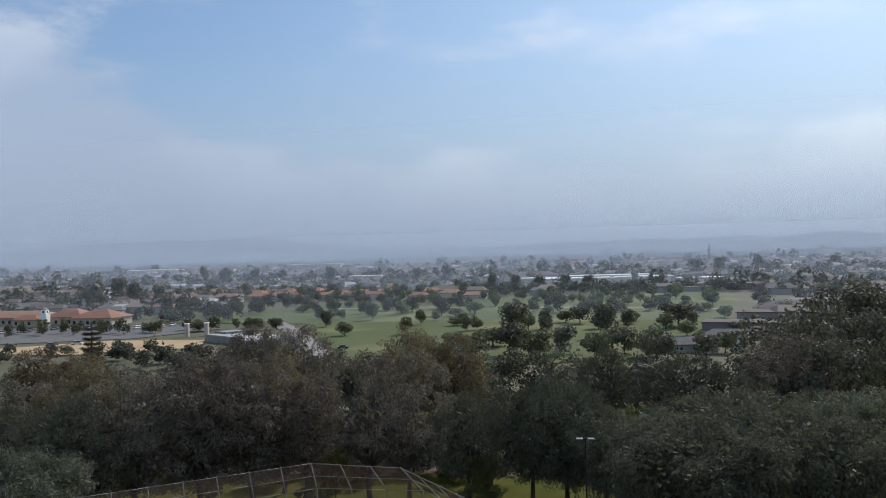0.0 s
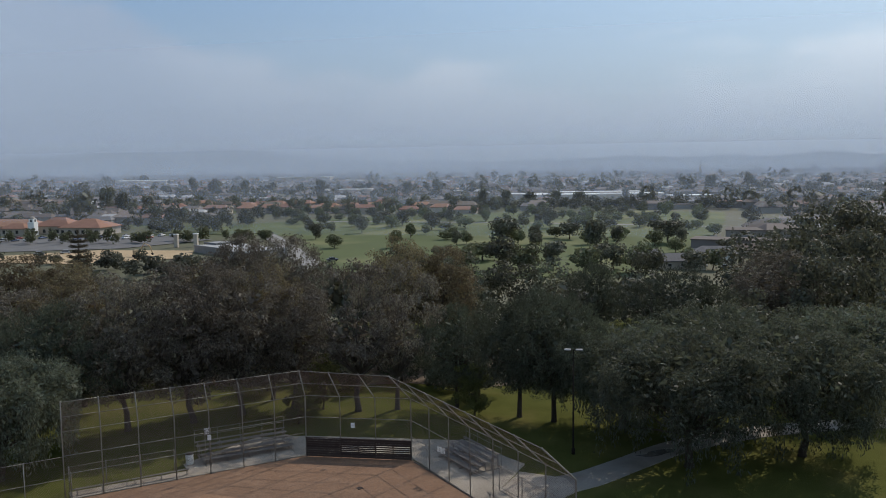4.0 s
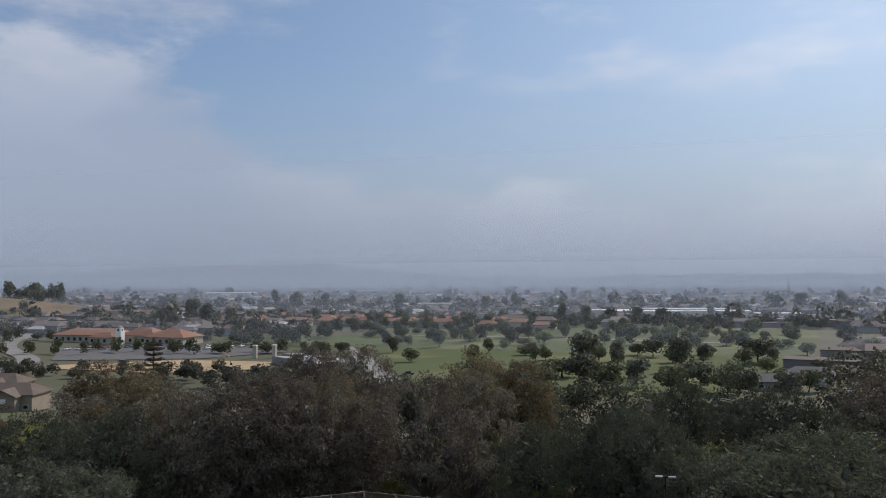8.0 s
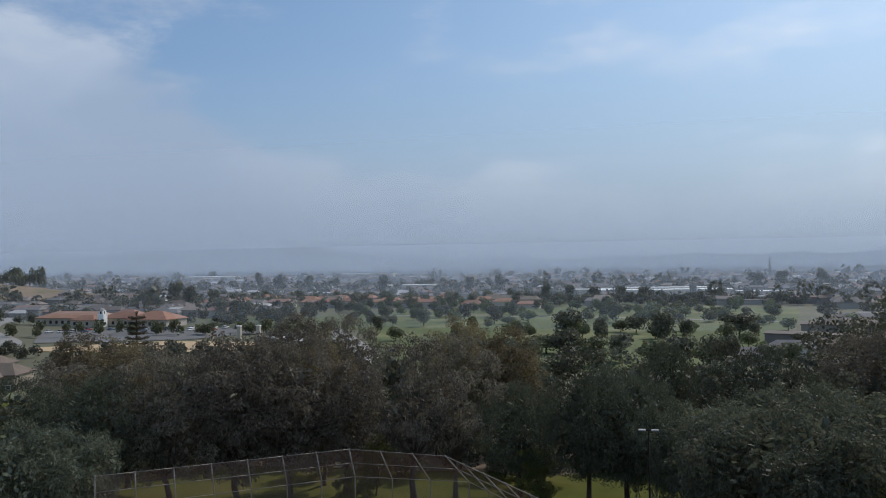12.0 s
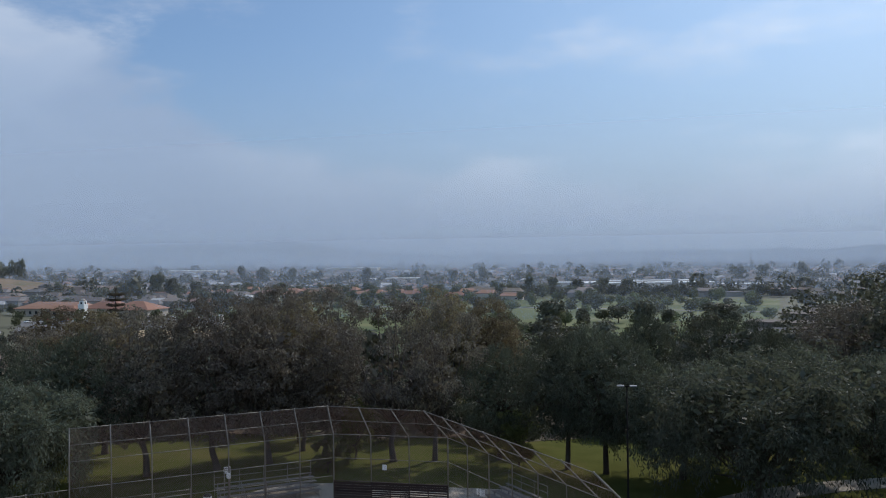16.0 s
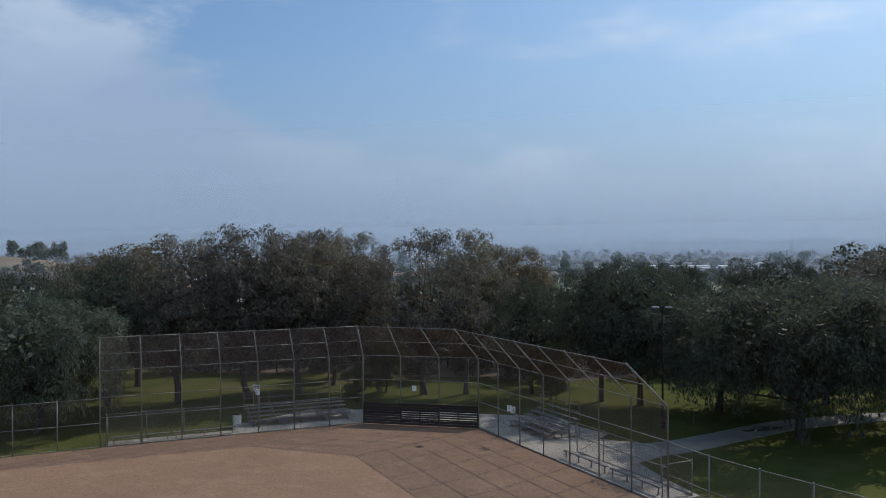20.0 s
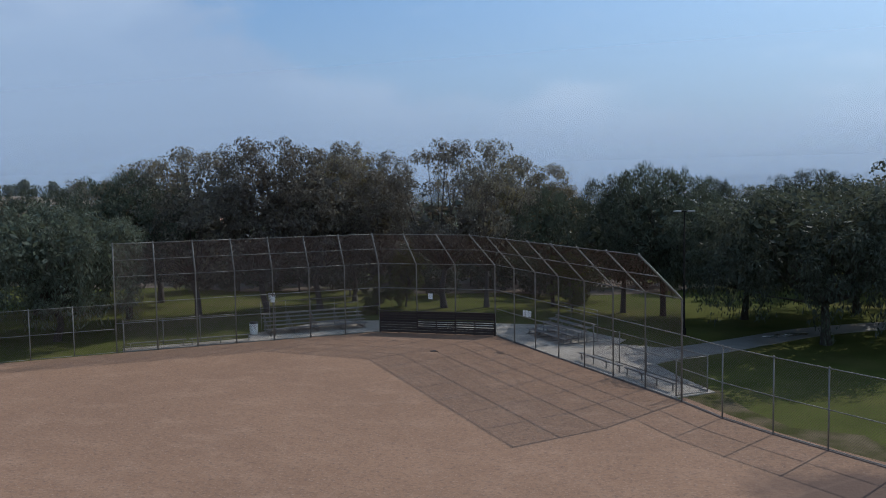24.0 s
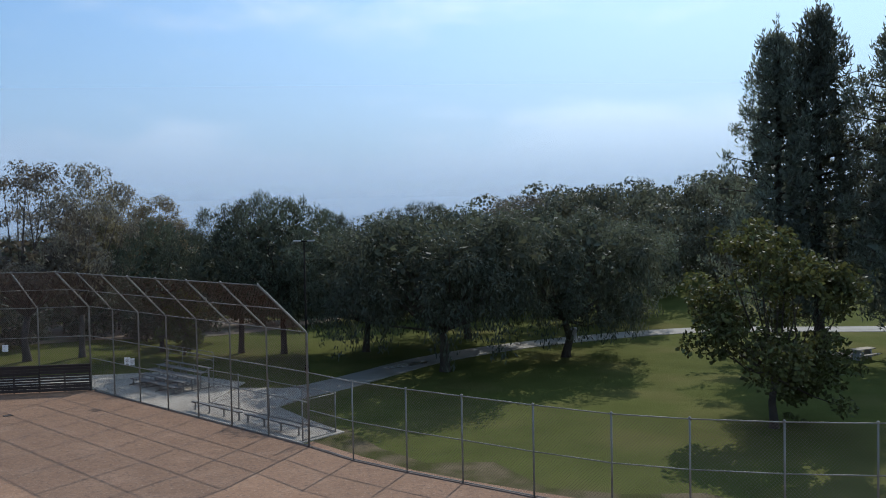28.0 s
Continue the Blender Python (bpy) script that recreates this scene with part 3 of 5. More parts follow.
def link(a, b, c, d, spacing=0.09, wire=0.0125):
    """Crossing diagonal wires over the panel a, b (foot), c, d (head: above b and above a)."""
    a, b, c, d = (Vector(p) for p in (a, b, c, d))
    w, h = 0.5 * ((b - a).length + (c - d).length), 0.5 * ((d - a).length + (c - b).length)

    def at(u, v):
        u, v = u / w, v / h
        return (a * (1 - u) + b * u) * (1 - v) + (d * (1 - u) + c * u) * v

    out, k = [], spacing * 1.414
    n = int((w + h) / k)
    for i in range(1, n + 1):
        s = i * k - 0.5 * k
        for flip in (False, True):
            u0, v0 = (s, 0) if s <= w else (w, s - w)
            u1, v1 = (0, s) if s <= h else (s - h, h)
            if flip:
                u0, u1 = w - u0, w - u1
            p, q = at(u0, v0), at(u1, v1)
            if (q - p).length < 0.05:
                continue
            along = (q - p).normalized()
            side = along.cross((b - a).cross(d - a).normalized()) * wire / 2
            out.append((p - side, q - side, q + side, p + side))
    return out


def v3(p, z):
    return Vector((p[0], p[1], z))


backstop = thing("backstop", (0, 0, 0), "tall galvanised chain-link backstop with a tilted overhang behind home plate", "backstop")
feet = [L.lerp(C1, k / 7) for k in range(8)] + [C1.lerp(C2, k / 3) for k in (1, 2, 3)] + [C2.lerp(R, k / 7) for k in range(1, 8)]
T_L, T_C1, T_C2, T_R = L + Vector((0.1, -0.1)), Vector((-0.2, -0.75)), Vector((7.73, -1.75)), Vector((20.85, -18.0))
heads = [T_L.lerp(T_C1, k / 7) for k in range(8)] + [T_C1.lerp(T_C2, k / 3) for k in (1, 2, 3)] + [T_C2.lerp(T_R, k / 7) for k in range(1, 8)]
for i, (p, q) in enumerate(zip(feet, heads)):
    v, f = tube([v3(p, -0.1), v3(p, ELBOW - 0.06), v3(p.lerp(q, 0.03), ELBOW + 0.05), v3(q, TOP)], 0.044 if i not in (7, 10, 17) else 0.055, 8)
    put_mesh("post", v, f, M["galv"], backstop, smooth=True)
    cap_v, cap_f = tube([v3(q, TOP - 0.02), v3(q, TOP + 0.05), v3(q, TOP + 0.08)], [0.062, 0.055, 0.02], 8)
    put_mesh("post_cap", cap_v, cap_f, M["galv"], backstop)
mids = [p.lerp(q, 0.5) for p, q in zip(feet, heads)]
for i in range(17):
    (p0, p1), (q0, q1), (m0, m1) = (feet[i], feet[i + 1]), (heads[i], heads[i + 1]), (mids[i], mids[i + 1])
    wall_bay = 7 <= i <= 9
    for a, b in ((v3(p0, ELBOW), v3(p1, ELBOW)), (v3(q0, TOP), v3(q1, TOP)), (v3(m0, (ELBOW + TOP) / 2), v3(m1, (ELBOW + TOP) / 2)), (v3(p0, FENCE), v3(p1, FENCE))):
        pipe("rail", [a, b], 0.027, M["galv"], backstop)
    if not wall_bay:
        pipe("rail", [v3(p0, 2.06), v3(p1, 2.06)], 0.027, M["galv"], backstop)
        pipe("rail", [v3(p0, 0.08), v3(p1, 0.08)], 0.03, M["galv"], backstop)
    low = 1.66 if wall_bay else 0.06
    quads("mesh_panel", link(v3(p0, low), v3(p1, low), v3(p1, ELBOW), v3(p0, ELBOW)), M["wire"], backstop)
    quads("overhang_panel", link(v3(p0, ELBOW), v3(p1, ELBOW), v3(q1, TOP), v3(q0, TOP), 0.085, 0.014), M["wire"], backstop)

# the plank wall under the backstop: three bays, the lower planks of two bays set apart with gaps
plank_wall = thing("plank_wall", (0, 0, 0), "low dark-stained plank wall behind home plate, with open gaps between boards", "wall")
rng = random.Random(4)
for bay in range(3):
    x0 = 0.04 + bay * 3.047
    z, gaps = 0.06, (0.012, 0.040, 0.055)[bay]
    while z < 1.62:
        tall = 0.185 if bay == 0 or z < 0.3 or z > 1.05 else 0.12
        gap = gaps if 0.5 < z + tall < 1.2 else 0.012
        b = box_bm(3.0, 0.045, min(tall, 1.66 - z), (0, 0, 0), 0.006)
        board = part("plank", b, M["wood"], plank_wall)
        board.location = (x0 + 1.5 + rng.uniform(-0.01, 0.01), -0.085 + rng.uniform(-0.006, 0.006), z)
        z += tall + gap
for k in range(7):
    part("stud", box_bm(0.09, 0.09, 1.62, (0.06 + k * 1.503, -0.01, 0), 0.008), M["wood"], plank_wall)
part("cap_board", box_bm(9.2, 0.16, 0.045, (4.57, -0.06, 1.665), 0.008), M["wood"], plank_wall)


def fence_run(name, stops, height, label, low_rail=True, mid=True, wire=0.007):
    f = thing(name, (0, 0, 0), label, "fence")
    for i, p in enumerate(stops):
        pipe("post", [v3(p, -0.1), v3(p, height + 0.02)], 0.036, M["galv"], f, sides=8)
        v, fa = tube([v3(p, height), v3(p, height + 0.06), v3(p, height + 0.085)], [0.055, 0.05, 0.015], 8)
        put_mesh("post_cap", v, fa, M["galv"], f)
        if i:
            o = stops[i - 1]
            for z in [height] + ([height * 0.5] if mid else []) + ([0.08] if low_rail else []):
                pipe("rail", [v3(o, z), v3(p, z)], 0.023, M["galv"], f)
            quads("mesh_panel", link(v3(o, 0.05), v3(p, 0.05), v3(p, height), v3(o, height), 0.09, wire), M["wire"], f)
    return f


fence_run("field_fence", FENCE_R, FENCE, "high chain-link fence with a middle rail along the dirt infield")
for name_run, stops in (("kerb_right", FENCE_R), ("kerb_wing", [C2.lerp(R, 0.02), R])):
    v, f = [], []
    left, right = ribbon(stops, 0.10)
    for a, b in zip(left, right):
        v += [(*a, -0.05), (*a, 0.04), (*b, 0.04), (*b, -0.05)]
    for i in range(len(left) - 1):
        f += [(i * 4 + k + 4, i * 4 + k + 5, i * 4 + k + 1, i * 4 + k) for k in range(3)]
    f += [(3, 2, 1, 0), tuple(len(v) - 4 + k for k in range(4))]
    tagged(put_mesh(name_run, v, f, M["wire"]), "low dark edging kerb under the chain-link fence", "kerb", kind="structure")
fence_run("field_fence", FENCE_L, FENCE - 0.05, "high chain-link fence beside shady lawn and low trees")
D = [Vector(wing_r(s, o)) for s, o in ((9.5, 0.35), (9.5, 2.45), (12.4, 2.5), (15.2, 2.5), (18.0, 2.5), (20.6, 2.5), (20.7, 0.4))]
fence_run("bench_fence", D[1:], 1.95, "low chain-link fence round an open players' bench", mid=False)
DL = [Vector(wing_l(s, o)) for s, o in ((10.6, 1.9), (13.2, 1.95), (15.8, 2.0), (18.5, 2.0), (18.5, 0.4))]
fence_run("bench_fence", DL, 1.9, "low chain-link fence behind a players' bench on the lawn", mid=False)

def players_bench(at, turn, length):
    t = thing("players_bench", (*at, 0.05), "long pale aluminium plank bench on bolted legs", "bench", "players' benches", turn=turn)
    part("seat", box_bm(length, 0.26, 0.05, (0, 0, 0.42), 0.012), M["alu"], t)
    for k in range(int(length / 1.5) + 1):
        x = -length / 2 + 0.2 + k * (length - 0.4) / int(length / 1.5)
        bm = box_bm(0.06, 0.06, 0.42, (x, 0, 0))
        box_bm(0.08, 0.32, 0.03, (x, 0, 0.39), bm=bm)
        box_bm(0.14, 0.14, 0.015, (x, 0, 0), bm=bm)
        part("leg", bm, M["galv"], t)
    return t


turn_r, turn_l = math.degrees(math.atan2(UW.y, UW.x)), math.degrees(math.atan2(UL.y, UL.x))
players_bench(wing_r(12.6, 0.95), turn_r, 4.6)
players_bench(wing_r(17.6, 0.95), turn_r, 4.6)
players_bench(wing_l(11.9, 0.75), turn_l, 4.4)
players_bench(wing_l(16.3, 0.75), turn_l, 4.0)


def bleacher(at, turn, length, rows, label):
    """Tip-and-roll bleacher: angle frames, foot planks and seat planks rising backwards."""
    t = thing("bleacher", (*at, 0.05), label, "bleacher", "bleachers behind the backstop", turn=turn)
    for r in range(rows):
        y, z = r * 0.61, 0.43 + r * 0.21
        part("seat_plank", box_bm(length, 0.25, 0.045, (0, y, z - 0.045), 0.01), M["alu"], t)
        if r:
            part("foot_plank", box_bm(length, 0.25, 0.04, (0, y - 0.28, z - 0.43 + 0.17), 0.01), M["alu"], t)
    n = max(3, int(length / 1.83) + 1)
    for k in range(n):
        x = -length / 2 + 0.25 + k * (length - 0.5) / (n - 1)
        bm = box_bm(0.05, rows * 0.61, 0.06, (x, (rows - 1) * 0.305, 0))
        for r in range(rows):
            box_bm(0.05, 0.05, 0.38 + r * 0.21, (x, r * 0.61, 0), bm=bm)
        part("frame", bm, M["galv"], t)
        v, f = tube([(x, -0.2, 0.05), (x, (rows - 1) * 0.61, 0.36 + (rows - 1) * 0.21)], 0.025, 5)
        put_mesh("brace", v, f, M["galv"], t)
    top_z, back = 0.43 + (rows - 1) * 0.21, (rows - 1) * 0.61 + 0.2
    for z in (0.45, 0.95):
        pipe("guard_rail", [(-length / 2, back, top_z + z), (length / 2, back, top_z + z)], 0.022, M["galv"], t)
    for k in range(n):
        x = -length / 2 + 0.05 + k * (length - 0.1) / (n - 1)
        pipe("guard_post", [(x, back, 0.05), (x, back, top_z + 0.97)], 0.022, M["galv"], t)
    return t


bleacher(wing_l(4.3, 2.3), 38.2, 8.0, 5, "five-row aluminium bleacher on the concrete pad behind the backstop")
bleacher(wing_r(3.1, 2.5), -50.7, 5.5, 5, "five-row aluminium bleacher with a guard rail beside the footpath")

can = thing("litter_bin", (-9.1, -3.2, 0.05), "white round litter bin with a dark rim by the bleacher", "bin")
v, f = tube([(0, 0, 0), (0, 0, 0.1), (0, 0, 0.82), (0, 0, 0.86)], [0.29, 0.31, 0.33, 0.32], 16)
put_mesh("body", v, f, M["white"], can, smooth=True)
v, f = tube([(0, 0, 0.86), (0, 0, 0.90), (0, 0, 0.99), (0, 0, 1.02)], [0.345, 0.35, 0.27, 0.10], 16)
put_mesh("lid", v, f, M["black"], can, "dark domed lid", smooth=True)

for (px, py), z, name in (((4.15, 0.0), 2.86, "rule_sign"), (tuple(L.lerp(C1, 4 / 7)), 3.05, "rule_sign"), (wing_r(4.6, 0.1), 2.3, "rule_sign"), (wing_r(5.1, 0.1), 2.3, "rule_sign")):
    s = thing(name, (px, py - 0.07, z - 0.2), "small white rules notice wired to the mesh", "sign", turn=0)
    part("panel", box_bm(0.34, 0.015, 0.42, (0, 0, 0), 0.004), M["white"], s)
    for k in range(4):
        part("text_bar", box_bm(0.22, 0.004, 0.012, (0, -0.01, 0.08 + k * 0.075)), M["galv"], s)

board = thing("notice_board", (-7.2, -3.7, 0.0), "tall grey notice board on two posts beside the litter bin", "notice board", turn=30)
for x in (-0.2, 0.2):
    pipe("post", [(x, 0, 0), (x, 0, 3.2)], 0.03, M["galv"], board)
part("panel", box_bm(0.50, 0.04, 0.50, (0, 0, 2.85), 0.01), M["white"], board)
part("cap", box_bm(0.52, 0.12, 0.04, (0, 0, 3.2), 0.01), M["alu"], board)

lamp = thing("lamp_post", (22.5, 3.2, 0), "dark bronze lamp post with two flat area-light heads among trees", "lamp post")
v, f = tube([(0, 0, 0), (0, 0, 0.5), (0, 0, 0.52), (0, 0, 9.0)], [0.16, 0.16, 0.085, 0.05], 10)
put_mesh("pole", v, f, M["lamp_metal"], lamp, smooth=True)
pipe("arm", [(-0.3, 0, 9.0), (0.3, 0, 9.0)], 0.04, M["lamp_metal"], lamp)
for sx in (-1, 1):
    head = part("lamp_head", box_bm(0.56, 0.40, 0.10, (sx * 0.48, 0, 8.98), 0.03), M["flat_roof"], lamp, "flat pale lamp head")
    part("lens", box_bm(0.44, 0.30, 0.02, (sx * 0.48, 0, 8.955), 0.004), M["alu"], head)

tagged(part("home_plate", box_bm(0.45, 0.45, 0.03, (6.4, -6.6, 0.01), 0.005, 40), M["wood"], None), "worn dark plate in the dirt", "plate")

# ---- trees ----
def leaves(centres, normals, length, width, droop, rng, jitter=0.5):
    """Leaf quads at centres, growing along normals with a downward pull."""
    n = len(centres)
    d = normals + rng.normal(0, jitter, (n, 3)) + np.array([0, 0, -droop])
    d /= np.linalg.norm(d, axis=1, keepdims=True) + 1e-9
    s = np.cross(d, rng.normal(0, 1, (n, 3)))
    s /= np.linalg.norm(s, axis=1, keepdims=True) + 1e-9
    ln = length * rng.uniform(0.6, 1.35, (n, 1))
    wd = width * rng.uniform(0.6, 1.3, (n, 1))
    a, c = centres - d * ln * 0.5, centres + d * ln * 0.5
    m = centres + d * ln * 0.05
    return np.stack([a, m - s * wd * 0.5, c, m + s * wd * 0.5], 1)


def ball(n, rng, shell=0.5):
    d = rng.normal(0, 1, (n, 3))
    d /= np.linalg.norm(d, axis=1, keepdims=True)
    return d * (rng.uniform(shell ** 3, 1, (n, 1)) ** (1 / 3)), d


def limb_set(base, forks, tips, rng, r0, lean=0.15):
    """A trunk to its fork and limbs from it to the tips."""
    V, F = [], []

    def add(pts, radii, sides):
        v, f = tube(pts, radii, sides)
        k = len(V)
        V.extend(v)
        F.extend([tuple(i + k for i in q) for q in f])

    fork = Vector(forks)
    bend = Vector((rng.normal(0, lean), rng.normal(0, lean), 0))
    add([Vector(base) - Vector((0, 0, 0.4)), Vector(base) + Vector((0, 0, 0.35)), (Vector(base) + fork) / 2 + bend, fork], [r0 * 1.5, r0 * 1.05, r0 * 0.85, r0 * 0.72], 9)
    for p in tips:
        p = Vector(p)
        mid = fork.lerp(p, 0.5) + Vector((rng.normal(0, 0.3), rng.normal(0, 0.3), -0.08 * (p - fork).length))
        r = r0 * rng.uniform(0.28, 0.45)
        add([fork, fork.lerp(mid, 0.5), mid, p], [r, r * 0.8, r * 0.5, r * 0.12], 5)
    return V, F


def clump_leaves(clumps, per, length, width, droop, rng, flat=0.75, out=0.0, jitter=0.6):
    c, q = [], []
    for p, r in clumps:
        n = max(6, int(per * r ** 1.6))
        pts, d = ball(n, rng, 0.35)
        pts[:, 2] *= flat
        c.append(np.asarray(p) + pts * r)
        q.append(d + np.array([0, 0, out]))
    return leaves(np.concatenate(c), np.concatenate(q), length, width, droop, rng, jitter)


def crown(n, rng, h, r, low, size, inner=0.5, lump=0.22, top=0.98, blunt=2.0):
    """Clumps through a lumpy egg-shaped crown that reaches from low to top, given as parts of the height."""
    d = rng.normal(0, 1, (n, 3))
    d /= np.linalg.norm(d, axis=1, keepdims=True)
    box = d / (np.abs(d) ** blunt).sum(axis=1, keepdims=True) ** (1 / blunt)
    swell = rng.normal(0, 1, (9, 3))
    swell /= np.linalg.norm(swell, axis=1, keepdims=True)
    gain = 0.93 + lump * np.exp(7 * (d @ swell.T - 1)).max(axis=1, keepdims=True)
    e = rng.uniform(inner ** 3, 1, (n, 1)) ** (1 / 3)
    half = (top - low) * h / 2
    c = box * e * gain * np.array([r, r, half]) + np.array([0, 0, low * h + half])
    # the widest part lies below the middle
    c[:, :2] *= (1.06 - 0.22 * np.clip((c[:, 2:3] / h - 0.55) / 0.45, 0, 1) ** 2)
    return [(tuple(p), rng.uniform(*size)) for p in c]


def filler(n, rng, h, r, low, top, length, width):
    """Larger sprays of leaves deep inside a crown."""
    p, d = ball(n, rng, 0.0)
    half = (top - low) * h / 2
    p = p * np.array([0.66 * r, 0.66 * r, 0.80 * half]) + np.array([0, 0, low * h + half])
    return leaves(p, d, length, width, 0.2, rng, 0.8)


def tree_eucalyptus(rng, h, r, airy=False):
    low = 0.28 if airy else 0.19
    clumps = crown(84 if airy else 165, rng, h, r, low, (0.5, 1.0), 0.62, 0.24)
    q = clump_leaves(clumps, 175 if airy else 160, 0.25, 0.11, 1.1, rng, 0.85, 0.0, 0.6)
    if not airy:
        q = np.concatenate([q, filler(900, rng, h, r, 0.18, 0.90, 0.75, 0.36)])
    else:
        q = np.concatenate([q, filler(420, rng, h, r * 0.9, 0.26, 0.66, 0.7, 0.34)])
    tips = [c for c, _ in clumps[::3 if airy else 5]]
    return limb_set((0, 0, 0), (rng.normal(0, 0.3), rng.normal(0, 0.3), h * 0.22), tips, rng, 0.018 * h), q


def tree_pine(rng, h, r):
    """A rounded pine whose tufts stand up all over the crown."""
    clumps = crown(270, rng, h, r, 0.20, (0.45, 0.85), 0.76, 0.16, 0.93, 2.7)
    q = clump_leaves(clumps, 118, 0.27, 0.075, -0.7, rng, 0.8, 0.6, 0.5)
    tufts = [((x, y, z + 0.45 * s), 0.32) for (x, y, z), s in clumps if z > 0.5 * h]
    q = np.concatenate([q, clump_leaves(tufts[::2], 160, 0.27, 0.065, -1.2, rng, 1.3, 0.6, 0.4), filler(1100, rng, h, r, 0.15, 0.94, 0.75, 0.34)])
    return limb_set((0, 0, 0), (0, 0, h * 0.40), [c for c, _ in clumps[::8]], rng, 0.020 * h, 0.05), q


def tree_tall_pine(rng, h, r):
    """A dense ragged column with several spires, bare at the foot of the trunk."""
    clumps, tips = [], []
    for k in range(105):
        z = 0.11 + 0.86 * (k + rng.uniform(0, 1)) / 105
        wide = r * min(1.0, 0.62 + (z - 0.11) * 2.6) * (1.02 - 0.92 * max(0.0, (z - 0.42) / 0.56) ** 1.6)
        a, long = k * 2.4 + rng.uniform(-0.5, 0.5), wide * rng.uniform(0.62, 1.22)
        for e in (0.42, 0.62, 0.80, 0.92, 1.0):
            p = (long * e * math.cos(a) + rng.normal(0, 0.22), long * e * math.sin(a) + rng.normal(0, 0.22), h * z - 0.7 + 0.30 * long * e * e + rng.normal(0, 0.2))
            clumps.append((p, rng.uniform(0.42, 0.74) * (1.12 - 0.3 * e)))
        tips.append(p)
    for sx, sy, top in ((0, 0, 1.0), (0.8, 0.3, 0.95), (-0.85, 0.4, 0.93), (0.1, -0.95, 0.94), (-1.4, -0.4, 0.85), (1.55, -0.5, 0.86), (0.3, 1.3, 0.87)):
        clumps += [((sx * (1 + 0.04 * k) + rng.normal(0, 0.08), sy * (1 + 0.04 * k) + rng.normal(0, 0.08), h * (top - 0.017 * k)), 0.17 + 0.045 * k) for k in range(9)]
    q = clump_leaves(clumps, 100, 0.42, 0.10, -0.9, rng, 1.0, 0.3, 0.45)
    core = rng.uniform(0.16, 0.86, (1500, 1))
    a = rng.uniform(0, 2 * math.pi, (1500, 1))
    w = 0.62 * r * np.minimum(1.0, 0.5 + (core - 0.12) * 3) * (1 - np.clip((core - 0.34) / 0.66, 0, 1) ** 1.2) * rng.uniform(0, 1, (1500, 1)) ** 0.5
    core = np.concatenate([w * np.cos(a), w * np.sin(a), core * h], 1)
    q = np.concatenate([q, leaves(core, np.zeros_like(core), 0.8, 0.36, -0.3, rng, 0.8)])
    V, F = tube([(0, 0, -0.4), (0, 0, 0.4), (rng.normal(0, 0.2), 0.1, h * 0.4), (0, 0, h * 0.97)], [0.5, 0.36, 0.26, 0.04], 9)
    for p in tips:
        v, f = tube([(0, 0, p[2] - 0.8), (p[0] * 0.5, p[1] * 0.5, p[2] - 0.5), p], [0.07, 0.05, 0.015], 4)
        k = len(V)
        V += v
        F += [tuple(i + k for i in g) for g in f]
    return (V, F), q


def tree_whorled(rng, h, r):
    """A thin conifer with whorls of short upturned branches and gaps between them."""
    clumps, tips = [], []
    for k in range(15):
        z = 0.22 + 0.76 * k / 15
        for j in range(6):
            a, long = 2 * math.pi * (j + rng.uniform(-0.2, 0.2)) / 6, r * (1.02 - 0.75 * z) * rng.uniform(0.7, 1.15)
            for e in (0.4, 0.7, 1.0):
                clumps.append(((long * e * math.cos(a), long * e * math.sin(a), h * z + 0.22 * long * e * e), 0.34 + 0.16 * e))
            tips.append(clumps[-1][0])
    clumps += [((0, 0, h * (0.96 + 0.012 * k)), 0.3) for k in range(4)]
    q = clump_leaves(clumps, 210, 0.3, 0.1, -0.6, rng, 0.8, 0.3, 0.5)
    V, F = tube([(0, 0, -0.4), (0, 0, 0.4), (0, 0, h * 0.5), (0, 0, h)], [0.5, 0.38, 0.24, 0.04], 8)
    for p in tips:
        v, f = tube([(0, 0, p[2] - 0.3), p], [0.06, 0.015], 4)
        k = len(V)
        V += v
        F += [tuple(i + k for i in g) for g in f]
    return (V, F), q


def tree_pepper(rng, h, r):
    clumps, strands = [], []
    lobes = [(r * rng.uniform(0.52, 0.72), 2 * math.pi * (k + rng.uniform(-0.25, 0.25)) / 7, h * (rng.uniform(0.64, 0.78) if k < 7 else rng.uniform(0.36, 0.52))) for k in range(13)]
    lobes += [(r * 0.22, 0.6, h * 0.80), (r * 0.36, 2.6, h * 0.76), (r * 0.38, 4.6, h * 0.82)]
    for d, a, z in lobes:
        big = r * rng.uniform(0.27, 0.36)
        pts, _ = ball(18, rng, 0.72)
        for p in pts:
            c = (d * math.cos(a) + p[0] * big, d * math.sin(a) + p[1] * big, min(z + p[2] * big * 0.75, h * 0.97))
            clumps.append((c, rng.uniform(0.55, 0.95)))
            if p[2] < 0.25 and rng.uniform() < 0.75:
                long = rng.uniform(0.8, min(4.4, max(0.9, c[2] - 1.2)))
                m = int(long * 26)
                t = rng.uniform(0, 1, (m, 1))
                strands.append(np.asarray(c) + np.concatenate([rng.normal(0, 0.22, (m, 2)), -long * t], 1))
    q = clump_leaves(clumps, 175, 0.25, 0.088, 0.9, rng, 0.8, 0.0, 0.65)
    s = np.concatenate(strands)
    q = np.concatenate([q, leaves(s, np.zeros_like(s), 0.36, 0.08, 1.6, rng, 0.5), filler(1500, rng, h, 1.3 * r, 0.34, 0.98, 0.6, 0.26)])
    return limb_set((0, 0, 0), (rng.normal(0, 0.2), rng.normal(0, 0.2), h * 0.24), [c for c, _ in clumps[::7]], rng, 0.026 * h), q


